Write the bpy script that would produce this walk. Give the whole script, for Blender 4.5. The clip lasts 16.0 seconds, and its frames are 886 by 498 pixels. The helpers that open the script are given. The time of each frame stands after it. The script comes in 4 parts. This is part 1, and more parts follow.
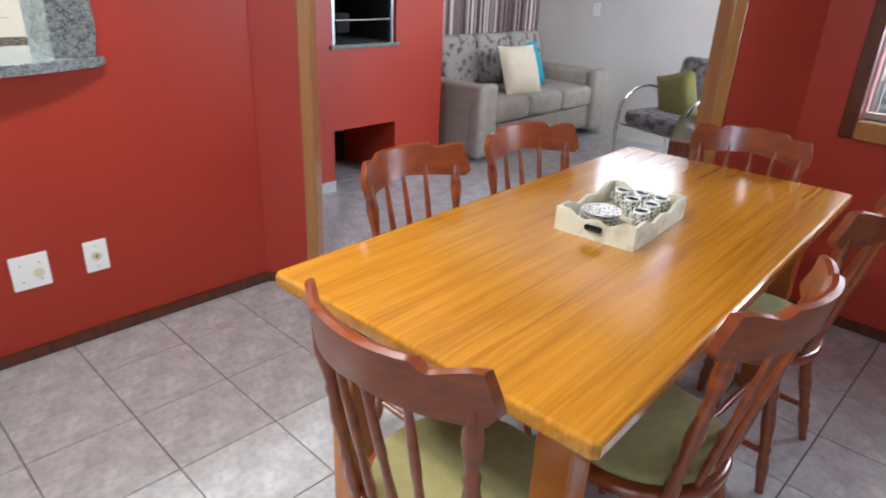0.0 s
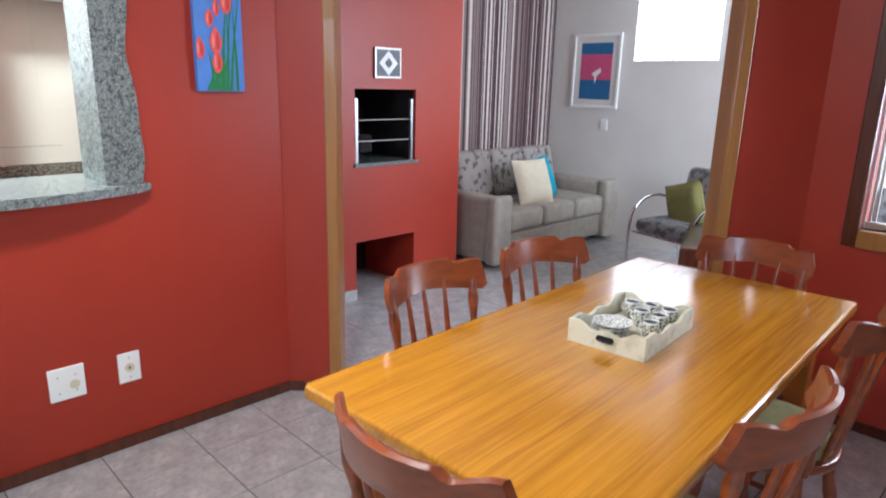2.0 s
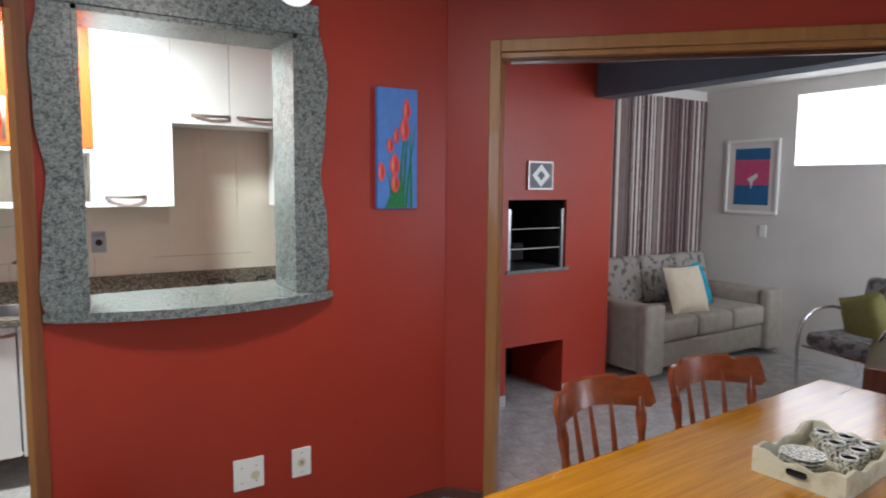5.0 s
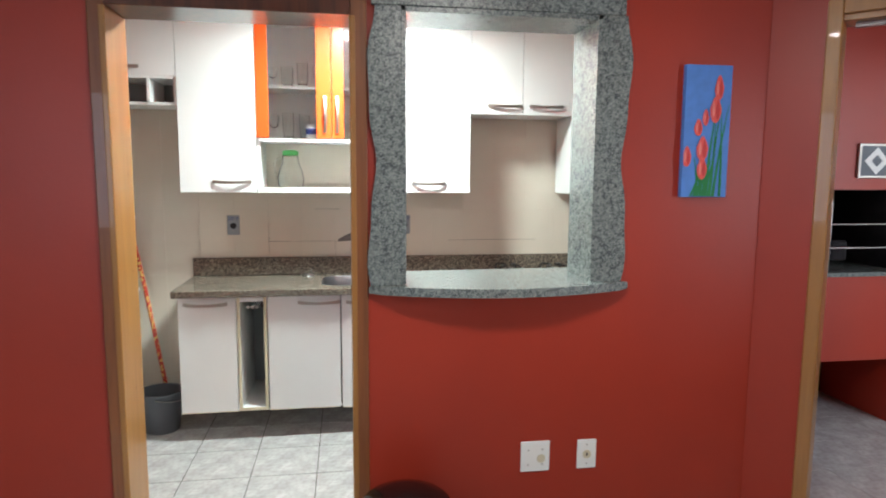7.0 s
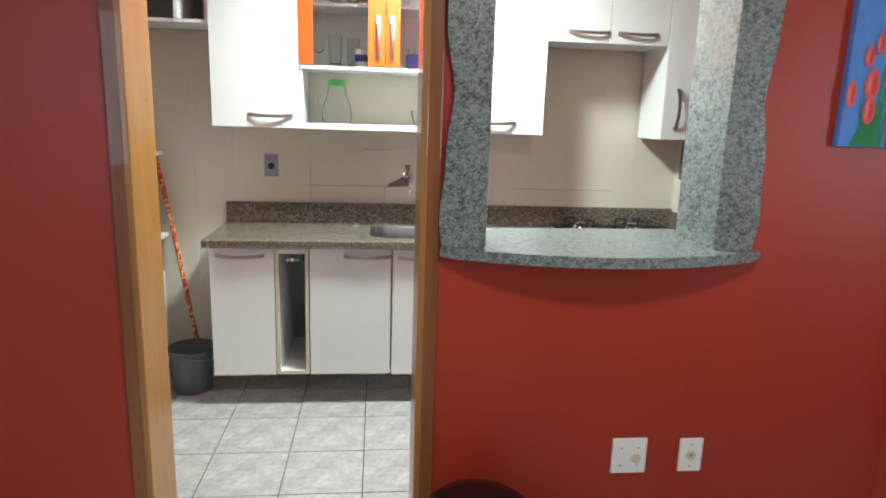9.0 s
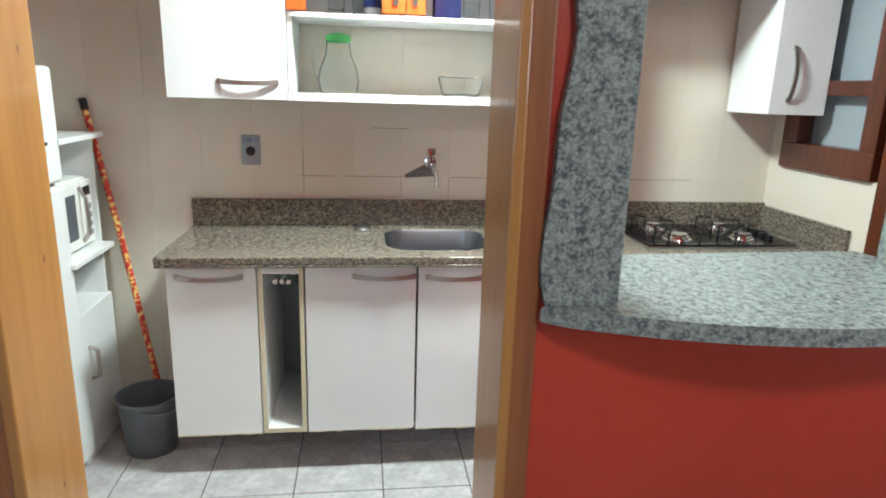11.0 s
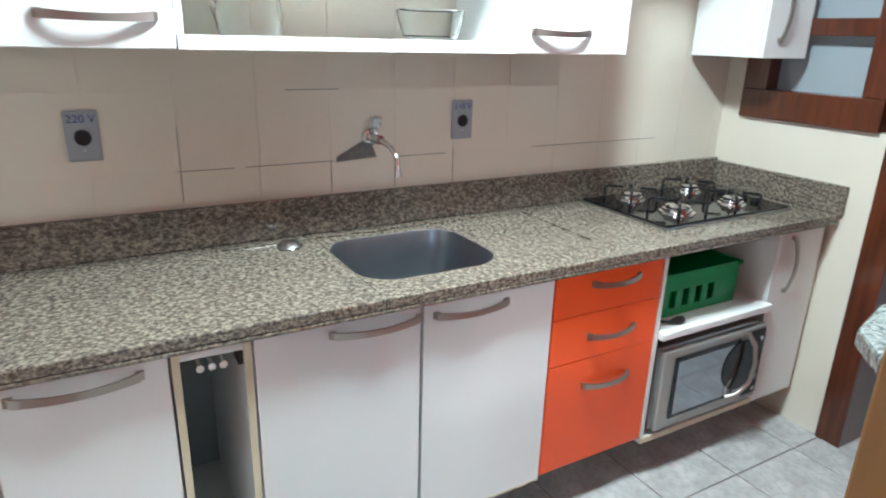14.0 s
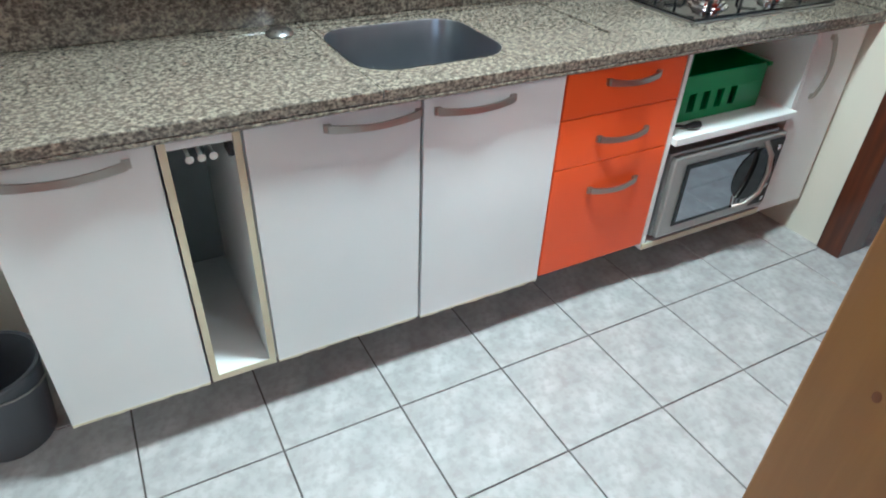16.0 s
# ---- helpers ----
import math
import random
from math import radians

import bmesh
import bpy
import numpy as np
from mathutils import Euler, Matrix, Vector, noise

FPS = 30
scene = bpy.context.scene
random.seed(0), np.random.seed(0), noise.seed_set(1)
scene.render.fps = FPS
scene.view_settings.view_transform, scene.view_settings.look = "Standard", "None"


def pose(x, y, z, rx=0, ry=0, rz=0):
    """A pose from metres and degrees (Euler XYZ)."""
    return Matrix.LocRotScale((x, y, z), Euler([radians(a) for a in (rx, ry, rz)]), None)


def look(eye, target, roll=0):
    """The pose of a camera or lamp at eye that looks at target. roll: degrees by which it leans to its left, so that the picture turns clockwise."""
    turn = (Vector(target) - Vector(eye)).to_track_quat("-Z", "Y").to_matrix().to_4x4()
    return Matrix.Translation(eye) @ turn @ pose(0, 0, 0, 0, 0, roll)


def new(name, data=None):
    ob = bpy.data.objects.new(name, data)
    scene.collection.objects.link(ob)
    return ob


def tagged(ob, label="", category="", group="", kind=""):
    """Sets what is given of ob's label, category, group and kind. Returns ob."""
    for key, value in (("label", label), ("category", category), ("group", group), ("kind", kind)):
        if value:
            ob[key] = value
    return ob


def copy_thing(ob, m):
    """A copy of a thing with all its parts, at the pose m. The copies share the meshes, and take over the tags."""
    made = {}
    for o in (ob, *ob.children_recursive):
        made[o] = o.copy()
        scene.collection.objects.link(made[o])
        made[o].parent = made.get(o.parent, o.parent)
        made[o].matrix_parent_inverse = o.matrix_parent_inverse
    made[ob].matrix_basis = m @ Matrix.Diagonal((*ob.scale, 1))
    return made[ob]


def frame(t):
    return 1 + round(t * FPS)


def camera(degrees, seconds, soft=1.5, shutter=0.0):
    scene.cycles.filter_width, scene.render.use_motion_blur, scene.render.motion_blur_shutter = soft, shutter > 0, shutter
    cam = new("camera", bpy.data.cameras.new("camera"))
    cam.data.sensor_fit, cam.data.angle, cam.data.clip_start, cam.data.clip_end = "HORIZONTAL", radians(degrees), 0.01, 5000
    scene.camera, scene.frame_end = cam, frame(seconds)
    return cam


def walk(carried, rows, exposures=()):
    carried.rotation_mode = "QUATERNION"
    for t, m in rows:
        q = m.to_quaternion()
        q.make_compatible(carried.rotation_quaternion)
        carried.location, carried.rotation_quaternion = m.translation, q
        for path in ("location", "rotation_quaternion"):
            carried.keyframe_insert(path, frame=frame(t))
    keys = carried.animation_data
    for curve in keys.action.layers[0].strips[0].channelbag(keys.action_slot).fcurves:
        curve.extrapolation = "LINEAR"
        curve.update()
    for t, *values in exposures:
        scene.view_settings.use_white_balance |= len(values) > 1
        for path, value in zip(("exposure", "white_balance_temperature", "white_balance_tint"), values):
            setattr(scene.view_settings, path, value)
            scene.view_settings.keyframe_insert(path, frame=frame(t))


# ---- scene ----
# ---------- camera ----------
cam = camera(69.6, 16.0, soft=1.9, shutter=0.3)
PATH = [
    (0, (1.458, 1.772, 1.421), (0.202, 3.104, 0.617), 2.6),
    (0.5, (1.551, 1.738, 1.433), (0.173, 2.94, 0.623), 1.7),
    (1, (1.546, 1.709, 1.425), (0.156, 2.914, 0.638), -0.1),
    (1.5, (1.536, 1.699, 1.45), (0.158, 2.978, 0.768), 0.1),
    (2, (1.522, 1.701, 1.484), (0.145, 3.062, 0.984), 1.4),
    (2.5, (1.518, 1.7, 1.538), (0.142, 3.109, 1.186), 1.1),
    (3, (1.518, 1.698, 1.565), (0.155, 3.142, 1.326), 1.5),
    (3.2, (1.519, 1.697, 1.566), (0.155, 3.144, 1.358), 1.4),
    (5.5, (1.502, 1.548, 1.535), (-0.276, 2.439, 1.324), 0.3),
    (6, (1.471, 1.546, 1.529), (-0.389, 2.246, 1.311), 0.2),
    (6.5, (1.43, 1.529, 1.522), (-0.502, 1.994, 1.293), 0.3),
    (7, (1.414, 1.473, 1.526), (-0.549, 1.775, 1.289), 0.4),
    (7.5, (1.401, 1.414, 1.523), (-0.565, 1.65, 1.245), 0.4),
    (8, (1.271, 1.373, 1.492), (-0.683, 1.658, 1.176), 1.0),
    (8.5, (1.114, 1.369, 1.481), (-0.834, 1.632, 1.111), 1.5),
    (9, (0.907, 1.365, 1.495), (-1.039, 1.572, 1.083), 1.8),
    (9.2, (0.828, 1.381, 1.494), (-1.119, 1.547, 1.07), 1.7),
    (11.5, (-0.198, 1.137, 1.454), (-2.111, 1.427, 0.944), 1.0),
    (12, (-0.403, 1.012, 1.442), (-2.306, 1.379, 0.947), -0.4),
    (12.5, (-0.563, 0.936, 1.444), (-2.428, 1.441, 0.926), 1.0),
    (13, (-0.737, 0.905, 1.427), (-2.56, 1.528, 0.888), 1.4),
    (13.5, (-0.851, 0.854, 1.43), (-2.638, 1.543, 0.854), 2.2),
    (14, (-0.958, 0.772, 1.448), (-2.603, 1.714, 0.811), 1.6),
    (14.5, (-0.98, 0.771, 1.44), (-2.55, 1.787, 0.73), 1.7),
    (15, (-0.983, 0.798, 1.426), (-2.495, 1.771, 0.55), 2.6),
    (15.5, (-0.979, 0.819, 1.397), (-2.451, 1.678, 0.35), 2.8),
    (16, (-0.984, 0.813, 1.376), (-2.411, 1.619, 0.23), 2.4),
]
walk(cam, [(t, look(eye, target, roll)) for t, eye, target, roll in PATH], [(0, 0.62, 5900, 14), (3.2, 0.46, 5700, 13), (5.5, -0.2, 6150, 13), (6.5, 0.08, 6150, 12), (9.2, -0.08, 6150, 9), (11.3, 0.08, 5900, 8), (12.5, -0.1, 5700, 8), (13.6, -0.04, 5650, 8), (14.5, 0.26, 5500, 8), (16, 0.03, 5450, 5)])

# ---------- world and lights ----------
world = bpy.data.worlds.new("sky")
scene.world = world
world.use_nodes = True
wn = world.node_tree.nodes
sky = wn.new("ShaderNodeTexSky")
sky.sky_type, sky.sun_disc, sky.sun_elevation, sky.sun_rotation = "NISHITA", False, radians(40), radians(200)
wn["Background"].inputs[1].default_value = 0.12
world.node_tree.links.new(sky.outputs[0], wn["Background"].inputs[0])
sun = new("sun", bpy.data.lights.new("sun", "SUN"))
sun.data.energy, sun.data.angle, sun.data.color = 2.0, 0.01, (1, 0.95, 0.88)
sun.matrix_world = look((0, 0, 10), (2.5, -5, 0))


def area(name, place, target, w, h, watts, color=(1, 1, 1)):
    d = bpy.data.lights.new(name, "AREA")
    d.shape, d.size, d.size_y, d.energy, d.color = "RECTANGLE", w, h, watts, color
    ob = new(name, d)
    ob.matrix_world = look(place, target)
    return ob


area("kitchen_lamp", (-1.9, 1.6, 2.42), (-1.9, 1.6, 0), 0.25, 0.25, 74, (0.91, 1.0, 0.92))
area("dining_lamp", (0.4, 2.05, 2.40), (0.4, 2.05, 0), 0.3, 0.3, 25, (1, 0.93, 0.82))
area("living_window_light", (-0.5, 7.5, 2.15), (0.2, 3.8, 0.8), 0.75, 0.55, 70, (0.84, 0.92, 1))
# Bluish fill added to brighten the living room; no fitting stands there.
area("living_side_fill", (2.2, 6.2, 1.7), (-2.0, 6.0, 0.8), 1.6, 1.4, 100, (0.86, 0.93, 1))
# Cool fill added at the south end; that wall has no window.
area("dining_south_fill", (2.4, -0.8, 1.6), (0.8, 4.0, 0.9), 1.4, 1.2, 34, (0.70, 0.84, 1))


# ---------- materials ----------
def srgb(r, g, b):
    f = lambda c: c / 12.92 if c <= 0.04045 else ((c + 0.055) / 1.055) ** 2.4
    return (f(r / 255), f(g / 255), f(b / 255), 1)


def material(name, color, rough=0.5, metal=0.0, second=None, scale=8.0, amount=0.5, bump=0.0, bump_scale=60.0,
             stretch=(1, 1, 1), detail=4.0, contrast=(0.35, 0.65), fine=None, coat=0.0, **other):
    """A principled material whose colour runs between two tones on noise, with a fine bump."""
    m = bpy.data.materials.new(name)
    m.use_nodes = True
    n, l = m.node_tree.nodes, m.node_tree.links
    b = n["Principled BSDF"]
    b.inputs["Base Color"].default_value = color
    b.inputs["Roughness"].default_value = rough
    b.inputs["Metallic"].default_value = metal
    b.inputs["Coat Weight"].default_value = coat
    for k, v in other.items():
        b.inputs[k.replace("_", " ")].default_value = v
    tc = n.new("ShaderNodeTexCoord")
    mp = n.new("ShaderNodeMapping")
    mp.inputs["Scale"].default_value = stretch
    l.new(tc.outputs["Object"], mp.inputs[0])
    if second:
        t = n.new("ShaderNodeTexNoise")
        t.inputs["Scale"].default_value, t.inputs["Detail"].default_value = scale, detail
        l.new(mp.outputs[0], t.inputs["Vector"])
        r = n.new("ShaderNodeMapRange")
        r.inputs["From Min"].default_value, r.inputs["From Max"].default_value = contrast
        r.inputs["To Max"].default_value = amount
        l.new(t.outputs["Fac"], r.inputs["Value"])
        mix = n.new("ShaderNodeMix")
        mix.data_type = "RGBA"
        mix.inputs[6].default_value, mix.inputs[7].default_value = color, second
        l.new(r.outputs[0], mix.inputs[0])
        last = mix.outputs[2]
        if fine:
            t2 = n.new("ShaderNodeTexNoise")
            t2.inputs["Scale"].default_value, t2.inputs["Detail"].default_value = fine[1], 3
            l.new(mp.outputs[0], t2.inputs["Vector"])
            r2 = n.new("ShaderNodeMapRange")
            r2.inputs["From Min"].default_value, r2.inputs["From Max"].default_value = 0.45, 0.62
            r2.inputs["To Max"].default_value = fine[2]
            l.new(t2.outputs["Fac"], r2.inputs["Value"])
            mix2 = n.new("ShaderNodeMix")
            mix2.data_type = "RGBA"
            mix2.inputs[7].default_value = fine[0]
            l.new(last, mix2.inputs[6])
            l.new(r2.outputs[0], mix2.inputs[0])
            last = mix2.outputs[2]
        l.new(last, b.inputs["Base Color"])
    if bump:
        t = n.new("ShaderNodeTexNoise")
        t.inputs["Scale"].default_value, t.inputs["Detail"].default_value = bump_scale, 4
        l.new(mp.outputs[0], t.inputs["Vector"])
        bp = n.new("ShaderNodeBump")
        bp.inputs["Strength"].default_value, bp.inputs["Distance"].default_value = bump, 0.004
        l.new(t.outputs["Fac"], bp.inputs["Height"])
        l.new(bp.outputs[0], b.inputs["Normal"])
    return m


RED = material("red_paint", srgb(166, 52, 31), 0.42, second=srgb(152, 44, 26), scale=1.3, amount=0.7, bump=0.12, bump_scale=45)
WHITE = material("white_laminate", srgb(232, 234, 232), 0.3, second=srgb(222, 224, 222), scale=2, amount=0.5)
CREAM = material("cream_edge", srgb(214, 206, 178), 0.45, second=srgb(196, 186, 154), scale=9, amount=0.5)
PLASTER = material("white_plaster", srgb(222, 218, 210), 0.8, second=srgb(206, 202, 194), scale=1.5, amount=0.6, bump=0.2, bump_scale=50)
CEIL = material("ceiling_paint", srgb(230, 228, 222), 0.85, second=srgb(220, 216, 208), scale=1.2, amount=0.5, bump=0.1)
ORANGE = material("orange_laminate", srgb(240, 92, 34), 0.3, second=srgb(230, 84, 30), scale=3, amount=0.4)
WOOD = material("varnished_jamb_wood", srgb(168, 118, 58), 0.38, second=srgb(150, 98, 44), scale=2, amount=0.6, stretch=(5, 5, 0.35), fine=(srgb(132, 82, 38), 7, 0.25), coat=0.25, bump=0.05)
CASING = material("red_brown_casing_wood", srgb(140, 84, 44), 0.4, second=srgb(112, 60, 30), scale=2.5, amount=0.7, stretch=(6, 6, 0.4), fine=(srgb(92, 48, 26), 8, 0.3), coat=0.2, bump=0.05)
DARKWOOD = material("dark_varnished_wood", srgb(92, 44, 22), 0.3, second=srgb(62, 28, 16), scale=5, amount=0.8, stretch=(9, 9, 0.7), coat=0.4)
TABLEWOOD = material("honey_table_wood", srgb(186, 127, 27), 0.2, second=srgb(144, 88, 18), scale=3, amount=0.6, stretch=(14, 0.4, 8), contrast=(0.38, 0.66), fine=(srgb(212, 148, 48), 9, 0.4), coat=0.6, Coat_Roughness=0.12)
CHAIRWOOD = material("red_brown_chair_wood", srgb(138, 66, 26), 0.28, second=srgb(98, 40, 16), scale=6, amount=0.7, stretch=(2, 2, 6), coat=0.5, Coat_Roughness=0.15)
TILE = material("grey_marbled_tile", srgb(172, 170, 168), 0.25, second=srgb(202, 201, 199), scale=9, amount=0.8, detail=9, contrast=(0.38, 0.66), fine=(srgb(152, 144, 142), 40, 0.35), bump=0.04)
GROUT = material("dark_grout", srgb(96, 88, 84), 0.9, second=srgb(74, 68, 66), scale=20, amount=0.6)
WALLTILE = material("beige_wall_tile", srgb(220, 213, 198), 0.3, second=srgb(210, 202, 186), scale=2.5, amount=0.6)
GRANITE = material("brown_speckled_granite", srgb(152, 142, 126), 0.12, second=srgb(80, 72, 66), scale=105, amount=0.88, detail=8, contrast=(0.39, 0.61), fine=(srgb(50, 44, 44), 190, 0.7), stretch=(1, 0.7, 1))
GREYSTONE = material("grey_green_granite", srgb(118, 124, 120), 0.25, second=srgb(66, 72, 74), scale=60, amount=0.9, detail=7, contrast=(0.40, 0.62), fine=(srgb(166, 172, 168), 150, 0.45), bump=0.35, bump_scale=90)
STEEL = material("brushed_steel", srgb(190, 190, 190), 0.28, 1.0)
CHROME = material("chrome", srgb(215, 215, 215), 0.1, 1.0)
HANDLE = material("satin_nickel", srgb(176, 170, 162), 0.38, 1.0)
BLACK = material("black_gloss", srgb(16, 16, 18), 0.08)
BLACKPL = material("black_plastic", srgb(22, 22, 24), 0.4)


# ---------- mesh helpers ----------
def obj(name, bm, mat, parent=None, label="", kind="", smooth=False):
    me = bpy.data.meshes.new(name)
    bmesh.ops.recalc_face_normals(bm, faces=bm.faces[:])
    if smooth:
        for f in bm.faces:
            f.smooth = True
    bm.to_mesh(me)
    bm.free()
    if smooth:
        me.set_sharp_from_angle(angle=radians(40))
    me.materials.append(mat)
    ob = new(name, me)
    ob.parent = parent
    return tagged(ob, label, kind=kind)


def empty(name, place, label="", category="", group="", rz=0):
    ob = new(name)
    ob.empty_display_size = 0.05
    ob.matrix_world = pose(*place, 0, 0, rz)
    return tagged(ob, label, category, group)


def box(x0, x1, y0, y1, z0, z1, bevel=0.0, bm=None, segments=2):
    own = bmesh.new()
    c = bmesh.ops.create_cube(own, size=1)["verts"]
    bmesh.ops.scale(own, vec=(x1 - x0, y1 - y0, z1 - z0), verts=c)
    bmesh.ops.translate(own, vec=((x0 + x1) / 2, (y0 + y1) / 2, (z0 + z1) / 2), verts=c)
    if bevel:
        bmesh.ops.bevel(own, geom=own.edges[:], offset=bevel, segments=segments, affect="EDGES", profile=0.5)
    return merge(bm, own)


def merge(bm, own):
    if bm is None:
        return own
    me = bpy.data.meshes.new("t")
    own.to_mesh(me)
    own.free()
    bm.from_mesh(me)
    bpy.data.meshes.remove(me)
    return bm


def moved(bm, m):
    bmesh.ops.transform(bm, matrix=m, verts=bm.verts[:])
    return bm


def turned(profile, n=20, bm=None):
    """A body turned about z from a profile of (radius, height)."""
    own = bmesh.new()
    rings = []
    for r, z in profile:
        rings.append([own.verts.new((r * math.cos(2 * math.pi * k / n), r * math.sin(2 * math.pi * k / n), z)) for k in range(n)])
    for a, b in zip(rings, rings[1:]):
        for k in range(n):
            own.faces.new((a[k], a[(k + 1) % n], b[(k + 1) % n], b[k]))
    for ring in (rings[0], rings[-1]):
        own.faces.new(ring)
    return merge(bm, own)


def tube(points, r, n=8, bm=None):
    """A round bar along points; r is one radius or one for each point."""
    own = bmesh.new()
    pts = [Vector(p) for p in points]
    rs = r if isinstance(r, (list, tuple)) else [r] * len(pts)
    rings = []
    side = None
    for i, p in enumerate(pts):
        d = (pts[min(i + 1, len(pts) - 1)] - pts[max(i - 1, 0)]).normalized()
        if side is None:
            side = d.orthogonal().normalized()
        side = (side - d * side.dot(d)).normalized()
        up = d.cross(side)
        rings.append([own.verts.new(p + rs[i] * (side * math.cos(2 * math.pi * k / n) + up * math.sin(2 * math.pi * k / n))) for k in range(n)])
    for a, b in zip(rings, rings[1:]):
        for k in range(n):
            own.faces.new((a[k], a[(k + 1) % n], b[(k + 1) % n], b[k]))
    own.faces.new(rings[0])
    own.faces.new(rings[-1])
    return merge(bm, own)


def prism(outline, z0, z1, bm=None, bevel=0.0):
    """An upright prism over a plan outline."""
    own = bmesh.new()
    lo = [own.verts.new((x, y, z0)) for x, y in outline]
    hi = [own.verts.new((x, y, z1)) for x, y in outline]
    own.faces.new(lo)
    own.faces.new(hi)
    for k in range(len(lo)):
        own.faces.new((lo[k], lo[(k + 1) % len(lo)], hi[(k + 1) % len(lo)], hi[k]))
    if bevel:
        bmesh.ops.bevel(own, geom=[e for e in own.edges if abs(e.verts[0].co.z - e.verts[1].co.z) < 1e-6], offset=bevel, segments=3, affect="EDGES", profile=0.5)
    return merge(bm, own)


# axes swap: an outline drawn in (y, z) and pushed along x
YZ = Matrix(((0, 0, 1, 0), (1, 0, 0, 0), (0, 1, 0, 0), (0, 0, 0, 1)))
TABLE_EDGE = material("table_edge_wood", srgb(178, 100, 30), 0.25, second=srgb(140, 70, 18), scale=4, amount=0.7, coat=0.5)
CUSHION = material("olive_cushion_cloth", srgb(150, 142, 92), 0.8, second=srgb(134, 126, 80), scale=30, amount=0.7, bump=0.3, bump_scale=300)
SOFA = material("beige_grey_sofa_cloth", srgb(168, 160, 148), 0.9, second=srgb(150, 142, 130), scale=14, amount=0.6, bump=0.3, bump_scale=250)
SOFAPAT = material("patterned_grey_cloth", srgb(160, 152, 144), 0.9, second=srgb(92, 86, 84), scale=16, amount=0.9, contrast=(0.54, 0.6), bump=0.3, bump_scale=250)
CHAIRCLOTH = material("patterned_dark_grey_cloth", srgb(134, 132, 132), 0.9, second=srgb(82, 80, 82), scale=18, amount=0.9, contrast=(0.5, 0.58), bump=0.3, bump_scale=250)
IVORY = material("ivory_cloth", srgb(226, 214, 188), 0.9, second=srgb(214, 200, 172), scale=20, amount=0.5, bump=0.4, bump_scale=200)
TEAL = material("turquoise_cloth", srgb(22, 160, 184), 0.85, second=srgb(16, 140, 166), scale=20, amount=0.5, bump=0.3, bump_scale=200)
OLIVE = material("olive_green_cloth", srgb(128, 124, 70), 0.85, second=srgb(112, 108, 60), scale=20, amount=0.5, bump=0.3)
BEAM = material("slate_blue_paint", srgb(92, 104, 116), 0.6, second=srgb(80, 92, 104), scale=3, amount=0.5)
# Rough near-black for the barbecue lining, tray slots and dark cloth.
DARK = material("rough_near_black", srgb(34, 30, 32), 0.95, second=srgb(20, 18, 20), scale=12, amount=0.8, bump=0.5)
GREYPL = material("grey_plastic", srgb(92, 96, 102), 0.45, second=srgb(84, 88, 94), scale=6, amount=0.5)
GREENPL = material("green_plastic", srgb(0, 128, 62), 0.35)
LIME = material("green_lid_plastic", srgb(96, 200, 110), 0.4)
BLUEPL = material("blue_card", srgb(40, 56, 130), 0.5)
WHITEPL = material("white_plastic", srgb(236, 236, 230), 0.35)
PLATEGREY = material("grey_plate_plastic", srgb(150, 156, 162), 0.4)
TRAYPAINT = material("distressed_cream_paint", srgb(206, 202, 178), 0.65, second=srgb(176, 168, 140), scale=22, amount=0.7, contrast=(0.5, 0.62), bump=0.3)
CUPPAT = material("speckled_cup_glaze", srgb(220, 218, 206), 0.25, second=srgb(70, 66, 58), scale=150, amount=0.9, contrast=(0.48, 0.54))
CHINA = material("white_china", srgb(236, 236, 232), 0.12)
FLORAL = material("red_floral_wrap", srgb(196, 50, 34), 0.4, second=srgb(236, 206, 120), scale=60, amount=1.0, contrast=(0.54, 0.57))
FOAM = material("grey_interior_laminate", srgb(150, 158, 158), 0.5, second=srgb(140, 148, 148), scale=4, amount=0.4)
GLASS = material("clear_glass", (0.96, 0.98, 0.97, 1), 0.02, Transmission_Weight=1.0, IOR=1.3)
MILKGLASS = material("frosted_pane", srgb(150, 160, 166), 0.35)
WINDOWGLOW = bpy.data.materials.new("bright_window_sky")
WINDOWGLOW.use_nodes = True
WINDOWGLOW.node_tree.nodes["Principled BSDF"].inputs["Emission Color"].default_value = (0.95, 0.98, 1, 1)
WINDOWGLOW.node_tree.nodes["Principled BSDF"].inputs["Emission Strength"].default_value = 3.0
LAMPGLOW = WINDOWGLOW.copy()
LAMPGLOW.name = "lamp_diffuser"
LAMPGLOW.node_tree.nodes["Principled BSDF"].inputs["Emission Strength"].default_value = 4.0
PURPLE = material("lilac_plaster", srgb(206, 206, 214), 0.8, second=srgb(192, 192, 202), scale=3, amount=0.5)


def plain(name, r, g, b, rough=0.6):
    return material(name, srgb(r, g, b), rough, second=srgb(r * 0.9, g * 0.9, b * 0.9), scale=30, amount=0.5)


STRIPES = [plain("stripe_" + n, *c, 0.85) for n, c in (("plum", (88, 62, 64)), ("cream", (212, 202, 192)), ("taupe", (140, 122, 116)), ("dark", (58, 42, 44)))]
SKYBLUE, LEAF, TULIP, TULIPDARK, TULIPLIGHT, PINK, SEA = (plain("paint_" + n, *c) for n, c in (("sky_blue", (86, 136, 214)), ("leaf_green", (34, 128, 70)), ("coral", (232, 92, 84)), ("dark_coral", (204, 60, 60)), ("pale_coral", (240, 140, 130)), ("pink", (206, 84, 124)), ("sea_blue", (40, 104, 150))))

